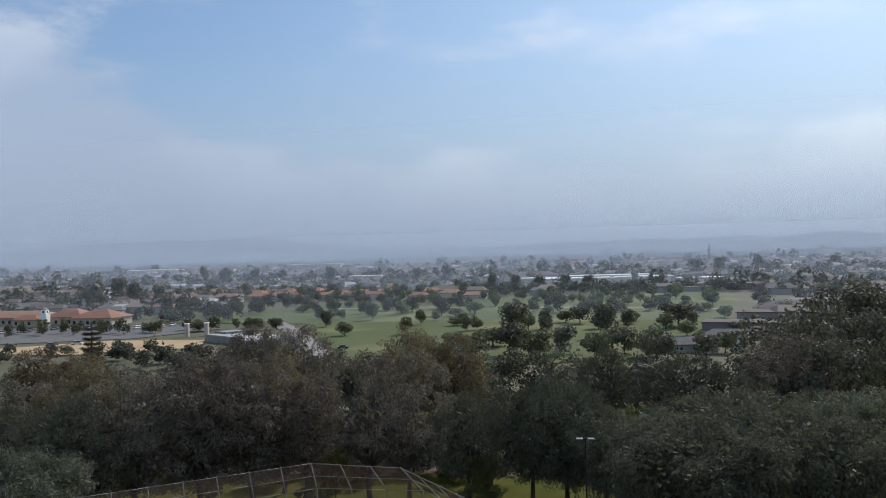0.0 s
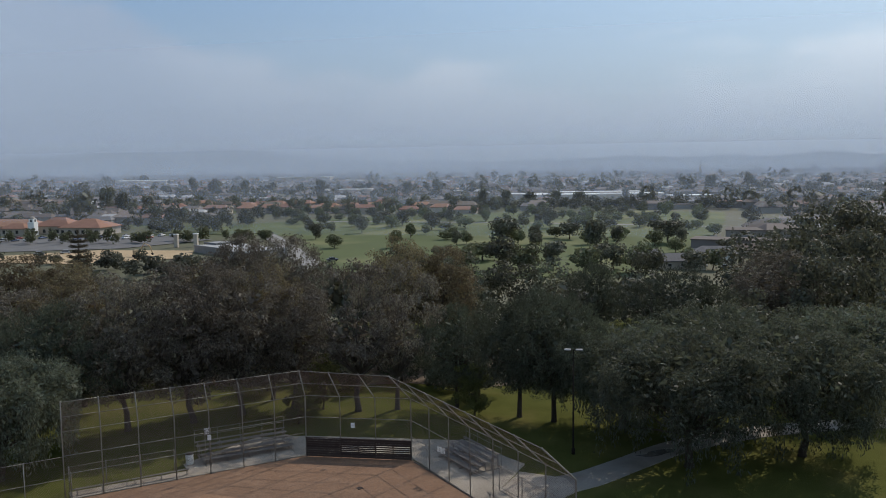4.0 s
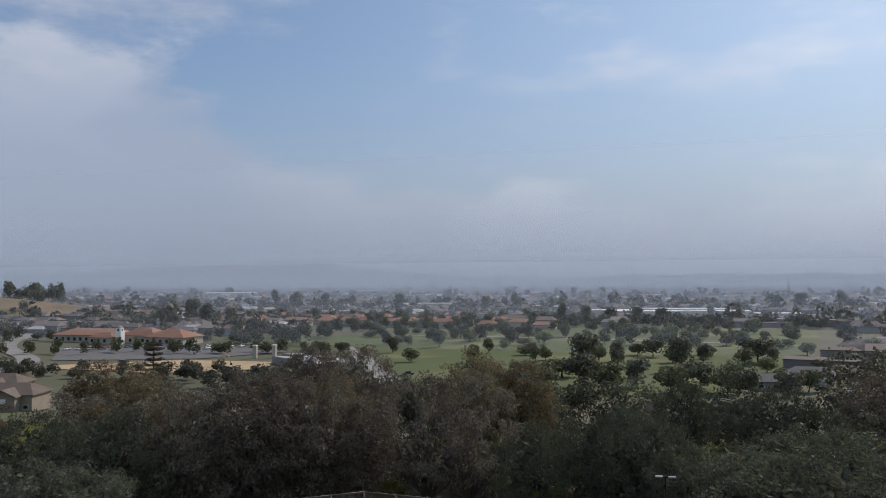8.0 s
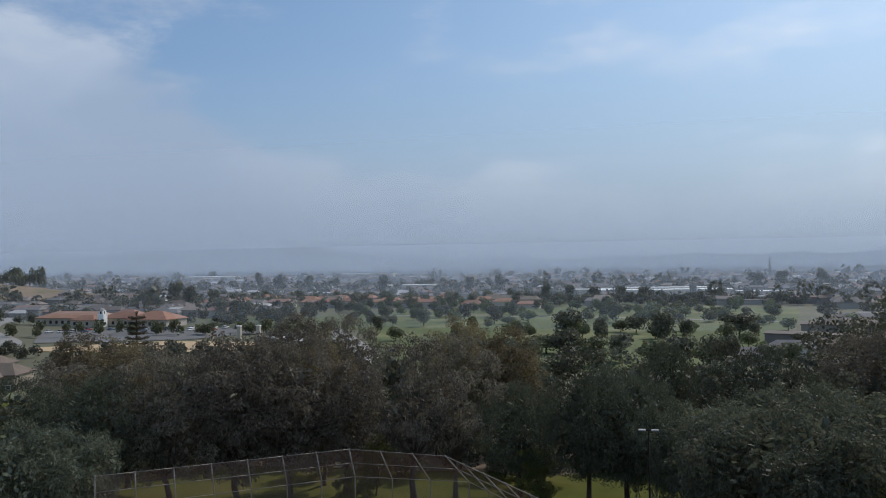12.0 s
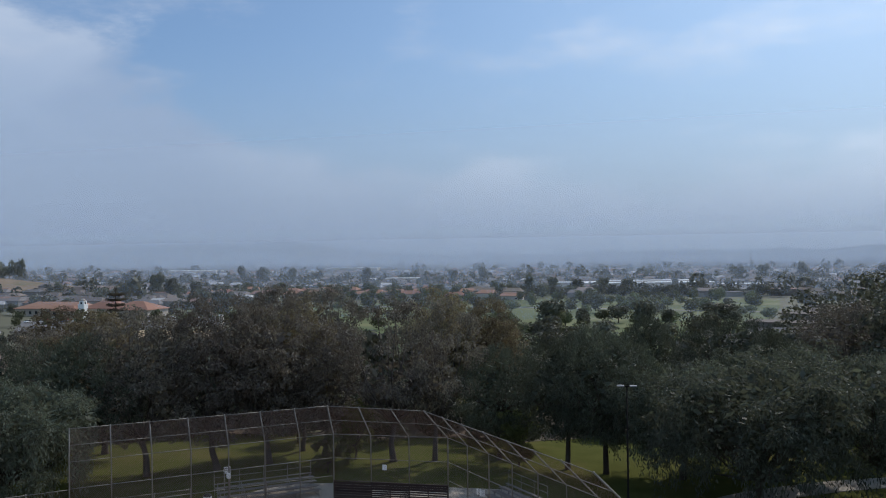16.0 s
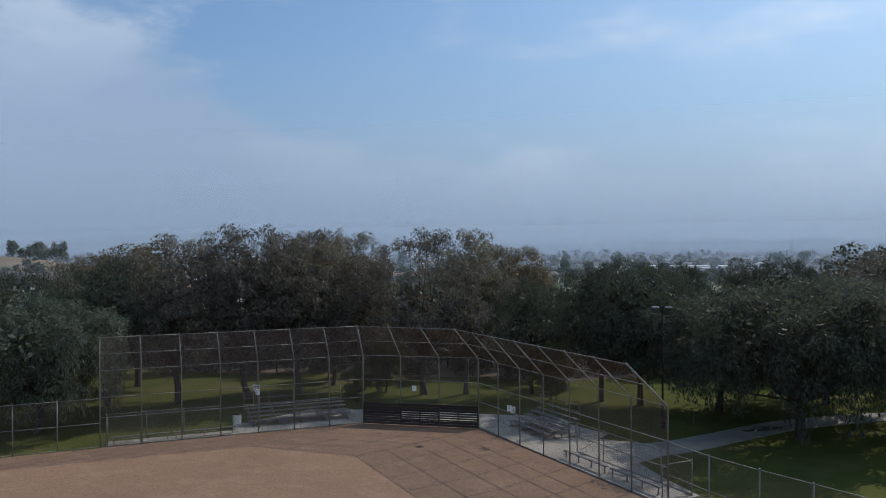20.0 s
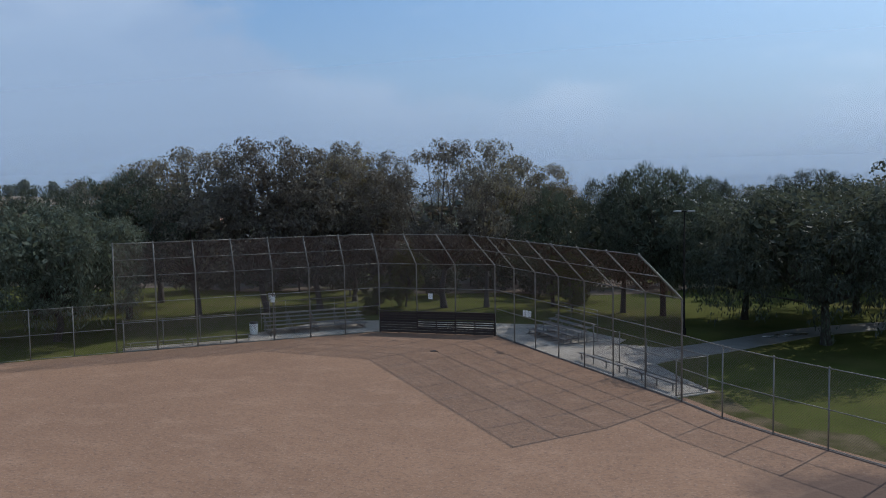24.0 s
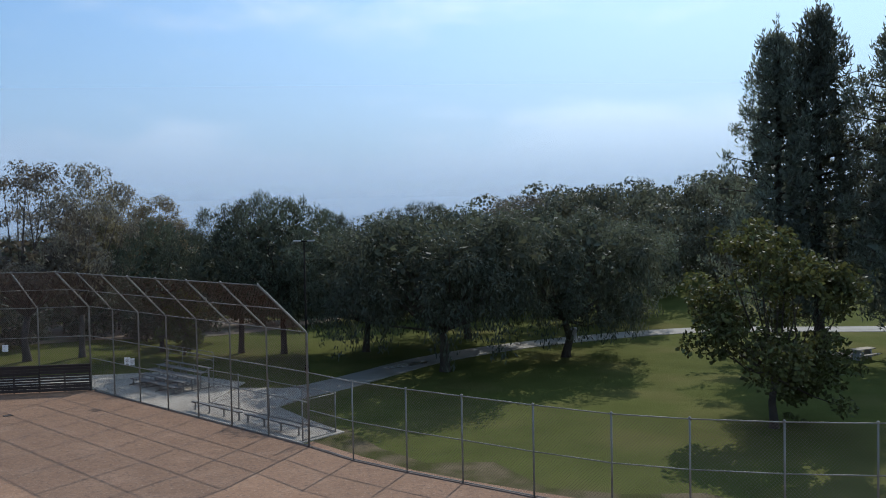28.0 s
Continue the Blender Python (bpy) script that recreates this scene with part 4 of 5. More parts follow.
def tree_broad(rng, h, r):
    clumps = []
    lobes = [(rng.uniform(0, 2 * math.pi), z, rng.uniform(0.55, 1.05)) for z in np.linspace(0.20, 0.9, 17)]
    for a, z, e in lobes:
        wide = r * math.sin(math.pi * min(0.96, (z - 0.06) / 1.02)) ** 0.6 * e
        for _ in range(9):
            p = rng.normal(0, 0.16 * r, 3)
            clumps.append(((wide * 0.8 * math.cos(a) + p[0], wide * 0.8 * math.sin(a) + p[1], min(h * 0.98, h * z + p[2])), rng.uniform(0.35, 0.85)))
    clumps += [((rng.normal(0, 0.1 * r), rng.normal(0, 0.1 * r), h * z), 0.6) for z in np.linspace(0.35, 0.97, 14)]
    q = clump_leaves(clumps, 175, 0.24, 0.17, 0.2, rng, 0.8)
    return limb_set((0, 0, 0), (rng.normal(0, 0.15), 0, h * 0.25), [c for c, _ in clumps[::4]], rng, 0.021 * h), q


def shell(lobes, per, size, rng):
    """Small leaf sprays lying over the outside of rounded lobes, with ragged tilt."""
    out = []
    for p, s in lobes:
        d = rng.normal(0, 1, (per, 3))
        d /= np.linalg.norm(d, axis=1, keepdims=True)
        c = np.asarray(p) + d * s * rng.uniform(0.78, 1.08, (per, 1)) * np.array([1, 1, 0.85])
        n = d + rng.normal(0, 0.45, (per, 3))
        a = np.cross(n, rng.normal(0, 1, (per, 3)))
        a /= np.linalg.norm(a, axis=1, keepdims=True)
        b = np.cross(n / np.linalg.norm(n, axis=1, keepdims=True), a)
        e = size * s * rng.uniform(0.6, 1.3, (per, 1))
        out.append(np.stack([c - a * e, c - b * e * 0.7, c + a * e, c + b * e * 0.7], 1))
    return np.concatenate(out)


def tree_mid(rng, h, r):
    lobes = []
    for k in range(26):
        z = rng.uniform(0.16, 0.90)
        a, e = k * 2.4 + rng.uniform(-0.5, 0.5), rng.uniform(0.45, 1.0)
        wide = 0.78 * r * math.sin(math.pi * min(0.95, (z + 0.06) / 1.08)) ** 0.55 * e
        lobes.append(((wide * math.cos(a), wide * math.sin(a), h * z), rng.uniform(0.20, 0.33) * r))
    q = shell(lobes, 190, 0.125, rng)
    return limb_set((0, 0, 0), (0, 0, h * 0.3), [p for p, _ in lobes[::4]], rng, 0.02 * h), q


def tree_far(rng, h, r, conical=False):
    lobes = []
    for k in range(11):
        z = rng.uniform(0.28, 0.80)
        a = k * 2.4 + rng.uniform(-0.4, 0.4)
        if conical:
            z = 0.12 + 0.84 * k / 10
            lobes.append(((0.15 * r * math.cos(a), 0.15 * r * math.sin(a), h * z), r * (0.9 - 0.62 * z)))
        else:
            wide = r * 0.50 * math.sin(math.pi * min(0.95, (z - 0.08) / 0.95)) ** 0.6
            lobes.append(((wide * math.cos(a), wide * math.sin(a), h * z), rng.uniform(0.36, 0.52) * min(r, h * 0.46)))
    if not conical:
        lobes.append(((0, 0, h * 0.62), 0.64 * min(r, h * 0.46)))
    q = shell(lobes, 92, 0.20, rng)
    return limb_set((0, 0, 0), (0, 0, h * 0.3), [p for p, _ in lobes[::3]], rng, 0.022 * h), q


KINDS = {
    "eucalyptus": (tree_eucalyptus, 15, 4.6, "euc", "bark_pale"), "golden_eucalyptus": (tree_eucalyptus, 14, 4.2, "euc_gold", "bark_pale"),
    "airy_eucalyptus": (lambda g, h, r: tree_eucalyptus(g, h, r, True), 15, 4.6, "euc", "bark_pale"),
    "pine": (tree_pine, 13, 5.2, "pine", "bark"), "tall_pine": (tree_tall_pine, 25, 4.3, "tallpine", "bark"),
    "whorled_pine": (tree_whorled, 27, 3.6, "autumn_pine", "bark"),
    "pepper_tree": (tree_pepper, 10.5, 6.6, "pepper", "bark"), "broadleaf": (tree_broad, 9, 3.8, "broad", "bark"),
    "rusty_broadleaf": (tree_broad, 9, 3.4, "autumn", "bark"), "park_tree": (tree_far, 10, 4.6, "hazed_far_leaf", "bark"),
    "slope_tree": (tree_mid, 15, 8, "slope_leaf", "bark"), "bush_tree": (tree_mid, 6, 4.4, "pine", "bark"),
    "dark_park_tree": (tree_far, 12, 5.4, "hazed_far_dark", "bark"), "cypress": (lambda g, h, r: tree_far(g, h, r, True), 13, 1.6, "hazed_far_dark", "bark"),
}
made_trees = {}


def plant(kind, x, y, height, spread, seed, label, turn=0.0, group="", variants=2):
    """A tree of a kind at a place; trees of one kind and variant share their meshes."""
    build, h, r, leaf, bark = KINDS[kind]
    key = (kind, seed % variants)
    m = pose(x, y, float(land(x, y)) - 0.05, 0, 0, turn) @ Matrix.Diagonal((spread / r, spread / r, height / h, 1))
    if key in made_trees:
        was = made_trees[key].scale
        ob = copy_thing(made_trees[key], m @ Matrix.Diagonal((1 / was.x, 1 / was.y, 1 / was.z, 1)))
        return tagged(ob, label, group=group)
    g = np.random.default_rng(abs(hash_of(kind)) + seed % variants)
    (V, F), q = build(g, h, r)
    ob = thing("tree", (0, 0, 0), label, "tree", group)
    put_mesh("trunk", V, F, M[bark], ob, smooth=True)
    quads("crown", q, M[leaf], ob)
    ob.matrix_basis = m
    made_trees[key] = ob
    return ob


def hash_of(text):
    return sum((i + 1) * ord(c) for i, c in enumerate(text)) % 9973


def plant_all(rows, label, kind, group=""):
    for i, (x, y, h, r) in enumerate(rows):
        plant(kind, x, y, h, r, i, label, turn=(i * 67 + int(x * 13)) % 360, group=group)


ROW = "tree belt behind the ball field"
plant_all([(-19.1, 4.8, 15.2, 5.2), (-14, 8, 15.9, 5.4), (-10.2, 11, 15.6, 5.0), (-5.8, 13.6, 13.0, 4.3), (-36, 14, 12.6, 5.6)], "tall eucalyptus with drooping olive-brown leaves and pale limbs", "eucalyptus", ROW)
plant_all([(1.0, 13.6, 15.8, 5.4), (4.8, 14.6, 15.4, 4.4)], "tall eucalyptus with a thin airy crown and pale limbs", "airy_eucalyptus", ROW)
plant_all([(-9.0, 16.4, 15.2, 3.8), (-28, 12, 14.0, 5.4), (-50, 12, 12.0, 5.0), (-54.5, 40, 13.0, 5.0), (-48, 41, 12.6, 4.6)], "eucalyptus with golden-brown new leaves at the crown", "golden_eucalyptus", ROW)
plant_all([(-24.2, 2.0, 13.4, 5.4), (10.7, 15.8, 11.3, 3.8), (17.2, 13.4, 12.5, 4.7), (20.6, 12.2, 13.2, 5.0), (-35, 3, 12.2, 5.8), (-44, -2, 11.5, 5.8), (33.6, 34.0, 12.6, 5.8), (25.0, 44.0, 12.4, 3.2), (38.5, 36, 10.4, 5.2)], "dense dark green pine with a rounded crown", "pine", ROW)
plant_all([(12.8, 13.4, 5.0, 2.0), (-2.7, 13.7, 5.6, 1.8), (-3.6, 8.6, 3.4, 1.6)], "slim young tree among the older trunks", "broadleaf", ROW)
plant_all([(31.8, 1.2, 11.7, 8.4), (41.4, 5.0, 11.4, 7.8), (27.0, 11.4, 10.3, 6.9), (-22.6, -8.6, 10.6, 7.0), (36.0, 16.5, 11.4, 7.6), (-32, -12, 9.4, 6.6), (50, 23, 10.2, 7.6)], "spreading pepper tree with weeping grey-green foliage", "pepper_tree", "pepper trees on the lawn")
plant_all([(56.8, 2.6, 24.6, 4.3), (59.8, 2.2, 26.2, 4.6), (63.0, -3.0, 25.0, 4.7), (66.6, -1.4, 26.4, 5.6)], "very tall columnar pine with dense ragged dark foliage", "tall_pine", "clump of tall pines")
plant_all([(108, 31, 20, 5.2), (118.5, 36, 27, 5.4), (121.5, 33.5, 23.5, 4.8)], "tall dark pine with a narrow ragged spire", "tall_pine", "pines by the picnic ground")
plant_all([(45.0, -18.0, 9.8, 4.2), (97, 6.5, 11.6, 7.0), (92.6, 5.5, 9.0, 5.0), (106, 2.5, 9.5, 5.6), (101, 13, 10.5, 5.8), (92, 52, 11, 6)], "leafy green broadleaf tree on the lawn", "broadleaf", "lawn trees")
plant_all([(62.6, -28.2, 9.8, 4.0), (59.5, -31.5, 8.0, 3.4), (66, -27, 7.5, 3.2)], "young broadleaf tree with yellowing rusty leaves", "rusty_broadleaf", "lawn trees")
plant_all([(48, 47, 13.2, 5.6), (-22, 40, 16.2, 5.0), (-15.8, 41, 16.2, 5.0), ], "broad eucalyptus at the edge of the slope", "eucalyptus", "trees on the slope")
plant_all([(-0.8, 44, 15.6, 4.6), (4.6, 46, 14.2, 4.6), (-26, 42, 13.0, 4.6)], "eucalyptus with rusty gold leaves at the edge of the slope", "golden_eucalyptus", "trees on the slope")
plant_all([(42, 33, 9.8, 5.6), (52, 42, 12.6, 6.0), (60, 36, 12.4, 6.0), (66, 48, 13.0, 6.2), (56, 52, 13.2, 6.0), (70, 40, 13.4, 5.8), (76, 50, 14.5, 6.0), (62, 62, 15, 6.2)], "dark leafy tree at the edge of the slope", "slope_tree", "trees on the slope")
FAR_ROW = "tall trees beyond the slope"
for i, (x, y, top, r) in enumerate(((59, 78, 16.5, 9), (72, 108, 17, 10), (84, 140, 16.5, 11), (82, 121, 16.5, 10), (104, 164, 20.0, 11), (85, 98, 18.8, 10), (94, 103, 19.2, 10.5), (90, 78, 17.8, 9.5), (86, 66, 16.8, 8.5), (50, 68, 14.5, 8.5))):
    plant("slope_tree", x, y, top - 0.8 - float(land(x, y)), r, i, "massive dark tree standing on the slope", turn=i * 77, group=FAR_ROW, variants=3)
for i, (x, y, h, r) in enumerate(((149, 47, 21, 9.0), (162, 42, 17, 8.5), (134, 60, 17, 8.0), (110, 66, 15, 7), (174, 64, 19, 9), (120, 84, 17, 8))):
    plant("slope_tree", x, y, h, r, i, "dark broad tree beyond the picnic ground", turn=i * 61, group="far lawn trees", variants=3)
for i, (x, y, top, r) in enumerate(((-14.5, 78, 7.4, 7), (-8, 80, 10.8, 6.6), (-2, 79, 9.8, 6.4), (4, 77, 8.6, 6.6), (11, 79, 7.8, 7), (18, 80, 8.2, 7), (25, 79, 7.4, 7), (34, 80, 10.2, 5.4), (-24, 76, 7.6, 7), (-34, 74, 8.4, 7), (20.5, 50, 7.0, 5), (8, 50, 8.0, 5.4))):
    plant("slope_tree", x, y, top - float(land(x, y)), r, i, "dark leafy tree rising from the slope behind the belt", turn=i * 71, group=FAR_ROW, variants=3)
for i, (x, y, h, r) in enumerate(((-25, 22, 3.8, 3.2), (-21, 23.5, 3.4, 3.0), (-15, 24.5, 4.2, 3.2), (-6.5, 25.5, 4.4, 3.2), (3.0, 25.5, 4.2, 3.0), (7.0, 26.0, 3.6, 2.8), (-30, 21, 4.2, 3.2), (-11, 20, 4.0, 3.0), (-1.5, 21.5, 3.6, 2.8), (12.5, 20, 4.0, 3.0), (8.2, 22.5, 3.8, 2.8), (-18, 22.5, 4.2, 3.2), (-37, 10, 3.6, 2.8), (-32, 2, 3.2, 2.4))):
    plant("bush_tree", x, y, h, r, i, "low dark shrub under the tree belt", turn=i * 83, group="shrubs under the belt")
for i in range(17):
    plant("bush_tree", -48 + i * 4.7, 30.5 + (i * 7) % 5 * 0.9, 4.6 + (i * 3) % 4 * 0.5, 3.9, i, "bushy green tree on the brow of the slope", turn=i * 53, group="bushes on the brow")
plant("whorled_pine", -58.5, 61, 14.6 - float(land(-58.5, 61)), 3.3, 0, "lone thin rusty pine standing above the slope", group="trees on the slope")


far_shapes = []


def tree_stuff(name, rows, material, label, size=1.0):
    """Many far trees joined into one mesh: rows of x, y, height, spread."""
    if not far_shapes:
        for k in range(4):
            (_, _), q = tree_far(np.random.default_rng(70 + k), 10, 4.6)
            far_shapes.append(q[::3])
    out = []
    for i, (x, y, h, r) in enumerate(rows):
        q = far_shapes[i % 4]
        a = i * 1.7
        ca, sa = math.cos(a) * r / 4.6, math.sin(a) * r / 4.6
        p = np.stack([q[..., 0] * ca - q[..., 1] * sa, q[..., 0] * sa + q[..., 1] * ca, q[..., 2] * h / 10], -1)
        mid = p.mean(axis=1, keepdims=True)
        out.append(mid + (p - mid) * 1.5 + np.array([x, y, float(land(x, y)) - 0.3]))
    return tagged(quads(name, np.concatenate(out), material), label, "trees", kind="stuff")

# ---- the valley: park, streets, buildings ----
sheet("park_lawn", [(-128, 372), (-80, 262), (-62, 226), (-20, 206), (34, 222), (52, 258), (78, 330), (108, 470), (122, 560), (60, 590), (-60, 560), (-150, 520), (-205, 430), (-190, 385)], 0.25, M["park"], "bright green memorial park lawn dotted with trees", "lawn", 40)
strip("road_park", [(-150, 385), (-128, 345), (-84, 256), (-70, 225)], 9, 0.35, M["street"], "pale street along the edge of the park lawn", "road")
strip("road_east", [(134, 452), (116, 405), (99, 368), (84, 341), (74, 319), (66, 290)], 5.5, 0.35, M["street"], "pale winding street beside the park lawn", "road")
strip("road_hill", [(-420, 455), (-385, 425), (-372, 395), (-330, 340), (-270, 285), (-240, 240), (-225, 205)], 10, 0.35, M["street"], "pale street curving below a dry hill", "road")
strip("road_lane", [(-150, 480), (-60, 470), (20, 455), (98, 430)], 5, 0.4, M["street"], "narrow lane crossing the park lawn", "road")
sheet("dirt_lot", [(-240, 262), (-196, 297), (-150, 296), (-138, 268), (-176, 244), (-230, 250)], 0.3, M["dry"], "bare tan building lot graded flat", "building lot", 30)
sheet("parking_lot", [(-300, 345), (-200, 372), (-165, 350), (-190, 305), (-255, 282)], 0.28, M["asphalt"], "dark asphalt car park in front of a red-roofed building", "car park", 40)
sheet("picnic_lot", [(150, 20), (215, 10), (225, 60), (165, 62)], 0.06, M["street"], "pale asphalt car park beyond the lawn trees", "car park", 20)


def gable(w, d, h, rise, over=0.6, hip=0.0):
    """Vertices and faces of a roof over a w x d plan, at height h; hip draws the ridge's ends in."""
    a, b = w / 2 + over, d / 2 + over
    v = [(-a, -b, h), (a, -b, h), (a, b, h), (-a, b, h), (-a + hip, 0, h + rise), (a - hip, 0, h + rise)]
    v += [(x, y, z - 0.3) for x, y, z in v[:4]]
    f = [(0, 1, 5, 4), (2, 3, 4, 5), (1, 2, 5), (3, 0, 4), (6, 7, 1, 0), (7, 8, 2, 1), (8, 9, 3, 2), (9, 6, 0, 3), (9, 8, 7, 6)]
    return v, f


def house(x, y, w, d, h, turn, roof, label, rise=None, hip=3.0, windows=3, z=None, lone="house", paint="stucco"):
    t = thing(lone, (x, y, float(land(x, y)) if z is None else z), label, lone.replace("_", " "), turn=turn)
    part("wall", box_bm(w, d, h + 0.3, (0, 0, -0.3)), M[paint], t)
    v, f = gable(w, d, h, rise or d * 0.22, hip=min(hip, w * 0.3))
    put_mesh("roof", v, f, M[roof], t)
    for k in range(windows):
        xx = -w / 2 + (k + 0.5) * w / windows
        win = part("window", box_bm(1.5, 0.08, 1.2, (xx, -d / 2 - 0.02, 0.95)), M["white"], t)
        part("pane", box_bm(1.3, 0.04, 1.0, (xx, -d / 2 - 0.06, 1.05)), M["glass_dark"], win)
    return t


# red-roofed building with a domed tower
hall = thing("mission_hall", (-290, 392, float(land(-290, 392))), "long low stucco hall with orange-red tile roofs", "building", turn=-3)
hall.scale = (0.86, 0.86, 0.86)
for i, (x, y, w, d, h, rise) in enumerate(((-28, 4, 56, 22, 5.2, 4.2), (14, 2, 26, 20, 5.6, 5.4), (40, -3, 30, 24, 5.2, 5.2), (-8, -12, 18, 12, 4.6, 3.2))):
    wing = part("wall", box_bm(w, d, h, (x, y, 0)), M["stucco"], hall)
    v, f = gable(w, d, h, rise, 1.0, d * 0.5)
    put_mesh("roof", [(a + x, b + y, c) for a, b, c in v], f, M["red_tile"], hall, "orange-red barrel tile roof")
    for k in range(int(w / 5)):
        part("window", box_bm(2.0, 0.1, 2.2, (x - w / 2 + 2.5 + k * 5, y - d / 2 - 0.04, 1.2)), M["glass_dark"], wing)
tower = thing("bell_tower", (-286, 379, float(land(-286, 379))), "white stucco tower with arched openings and a small dome", "tower")
tower.scale = (0.66, 0.66, 0.66)
part("shaft", box_bm(6.0, 6.0, 11.0, (0, 0, 0), 0.1), M["white"], tower)
part("belfry", box_bm(4.6, 4.6, 3.4, (0, 0, 11.0), 0.1), M["white"], tower)
part("cornice", box_bm(6.5, 6.5, 0.4, (0, 0, 10.9), 0.1), M["white"], tower)
for a in range(4):
    part("opening", box_bm(1.6, 0.12, 2.2, (2.33 * math.sin(a * math.pi / 2), -2.33 * math.cos(a * math.pi / 2), 11.6), 0, a * 90), M["glass_dark"], tower)
v, f = tube([(0, 0, 14.4)] + [(0, 0, 14.4 + 2.0 * math.sin(k * math.pi / 12)) for k in range(0, 7)], [2.4] + [2.2 * math.cos(k * math.pi / 12) + 0.02 for k in range(0, 7)], 14)
put_mesh("dome", v, f, M["stucco"], tower, smooth=True)

# flat-roofed building beside the lot
hallb = thing("flat_building", (-124, 283, float(land(-124, 283))), "low grey block building with a pale flat roof", "building", turn=-36)
hallb.scale = (0.86, 0.86, 0.64)
for x, y, w, d, h in ((-6, 3, 44, 22, 4.6), (20, -2, 16, 26, 5.2), (-26, 6, 12, 12, 5.6)):
    part("wall", box_bm(w, d, h, (x, y, 0)), M["stone_wall"], hallb)
    r = part("roof", box_bm(w - 0.8, d - 0.8, 0.25, (x, y, h)), M["flat_roof"], hallb)
    part("parapet", box_bm(w + 0.3, 0.4, 0.7, (x, y - d / 2, h - 0.1)), M["flat_roof"], hallb)
    part("parapet", box_bm(0.4, d, 0.7, (x + w / 2, y, h - 0.1)), M["flat_roof"], hallb)
for k in range(4):
    part("roof_unit", box_bm(2.4, 2.0, 1.3, (-20 + k * 9, 4 + (k % 2) * 3, 4.85), 0.1), M["alu"], hallb)
for x, y in ((-166, 312), (-158, 316)):
    pil = thing("gate_pillar", (x, y, float(land(x, y))), "pale stucco gate pillar at the car park entrance", "pillar")
    part("shaft", box_bm(1.8, 1.8, 6.0, (0, 0, 0), 0.1), M["stucco"], pil)
    part("cap", box_bm(2.2, 2.2, 0.4, (0, 0, 6.0), 0.1), M["white"], pil)

# excavator on the lot
dig = thing("excavator", (-163, 270, VALLEY + 0.3), "yellow-tan excavator standing on the bare lot", "excavator", turn=40)
for s in (-1.1, 1.1):
    part("track", box_bm(4.0, 0.7, 0.9, (0, s, 0), 0.25), M["tyre"], dig)
part("cab", box_bm(2.6, 2.4, 2.0, (-0.4, 0, 1.0), 0.2), M["dry"], dig)
pipe("boom", [(0.8, 0, 2.2), (3.0, 0, 5.6), (5.2, 0, 4.4)], 0.28, M["dry"], dig)
pipe("stick", [(5.2, 0, 4.4), (6.2, 0, 1.4)], 0.2, M["dry"], dig)
part("bucket", box_bm(0.9, 1.0, 0.9, (6.2, 0, 0.5), 0.2), M["tyre"], dig)


def car(x, y, turn, paint, label, tall=0.0):
    key = ("car", paint, tall)
    m = pose(x, y, float(land(x, y)) + 0.35, 0, 0, turn)
    if key in made_trees:
        return copy_thing(made_trees[key], m)
    t = thing("car", (x, y, float(land(x, y)) + 0.35), label, "car", "parked cars", turn=turn)
    bm = box_bm(4.6, 1.8, 0.62, (0, 0, 0.32), 0.14)
    body = part("body", bm, M[paint], t)
    bm = box_bm(2.5 + tall, 1.6, 0.58 + 0.3 * tall, (-0.2, 0, 0.9), 0.12)
    for vv in bm.verts:
        if vv.co.z > 1.2:
            vv.co.x *= 0.8
    part("cabin", bm, M["glass_dark"], t)
    part("roof", box_bm(1.7 + tall, 1.4, 0.05, (-0.2, 0, 1.46 + 0.3 * tall), 0.02), M[paint], body)
    for sx in (-1.4, 1.4):
        for sy in (-0.82, 0.82):
            v, f = tube([(sx, sy - 0.1, 0.32), (sx, sy + 0.1, 0.32)], 0.32, 10)
            put_mesh("wheel", v, f, M["tyre"], t)
    made_trees[key] = t
    return t


paints = ["car0", "car1", "car2", "car0", "car3", "car0", "car4"]
names = {"car0": "parked white car", "car1": "parked black car", "car2": "parked grey car", "car3": "parked dark red car", "car4": "parked dark blue car"}
rng = random.Random(12)
for k in range(34):
    x, y = -287 + (k % 17) * 6.0, 334 + (k // 17) * 15 + (k % 17) * 1.6 - (k // 17) * 2
    if rng.random() < 0.85:
        p = rng.choice(paints)
        car(x, y, 75 + rng.uniform(-3, 3), p, names[p] + " in the asphalt car park", 0.0)
car(-203, 281, 15, "car0", "white truck parked on the bare lot", 0.5)
car(-212, 275, 20, "car2", "grey truck parked on the bare lot", 0.5)
car(90, 395, 75, "car0", "white car on the street beside the park", 0.0)
for x, y, p in ((66, 246, "car0"), (72, 240, "car1"), (80, 238, "car0"), (52, 252, "car2"), (-74, 258, "car1"), (160, 35, "car0"), (168, 38, "car2"), (180, 32, "car0"), (190, 28, "car1")):
    car(x, y, rng.uniform(0, 180), p, names[p] + " at the kerb", 0.0)

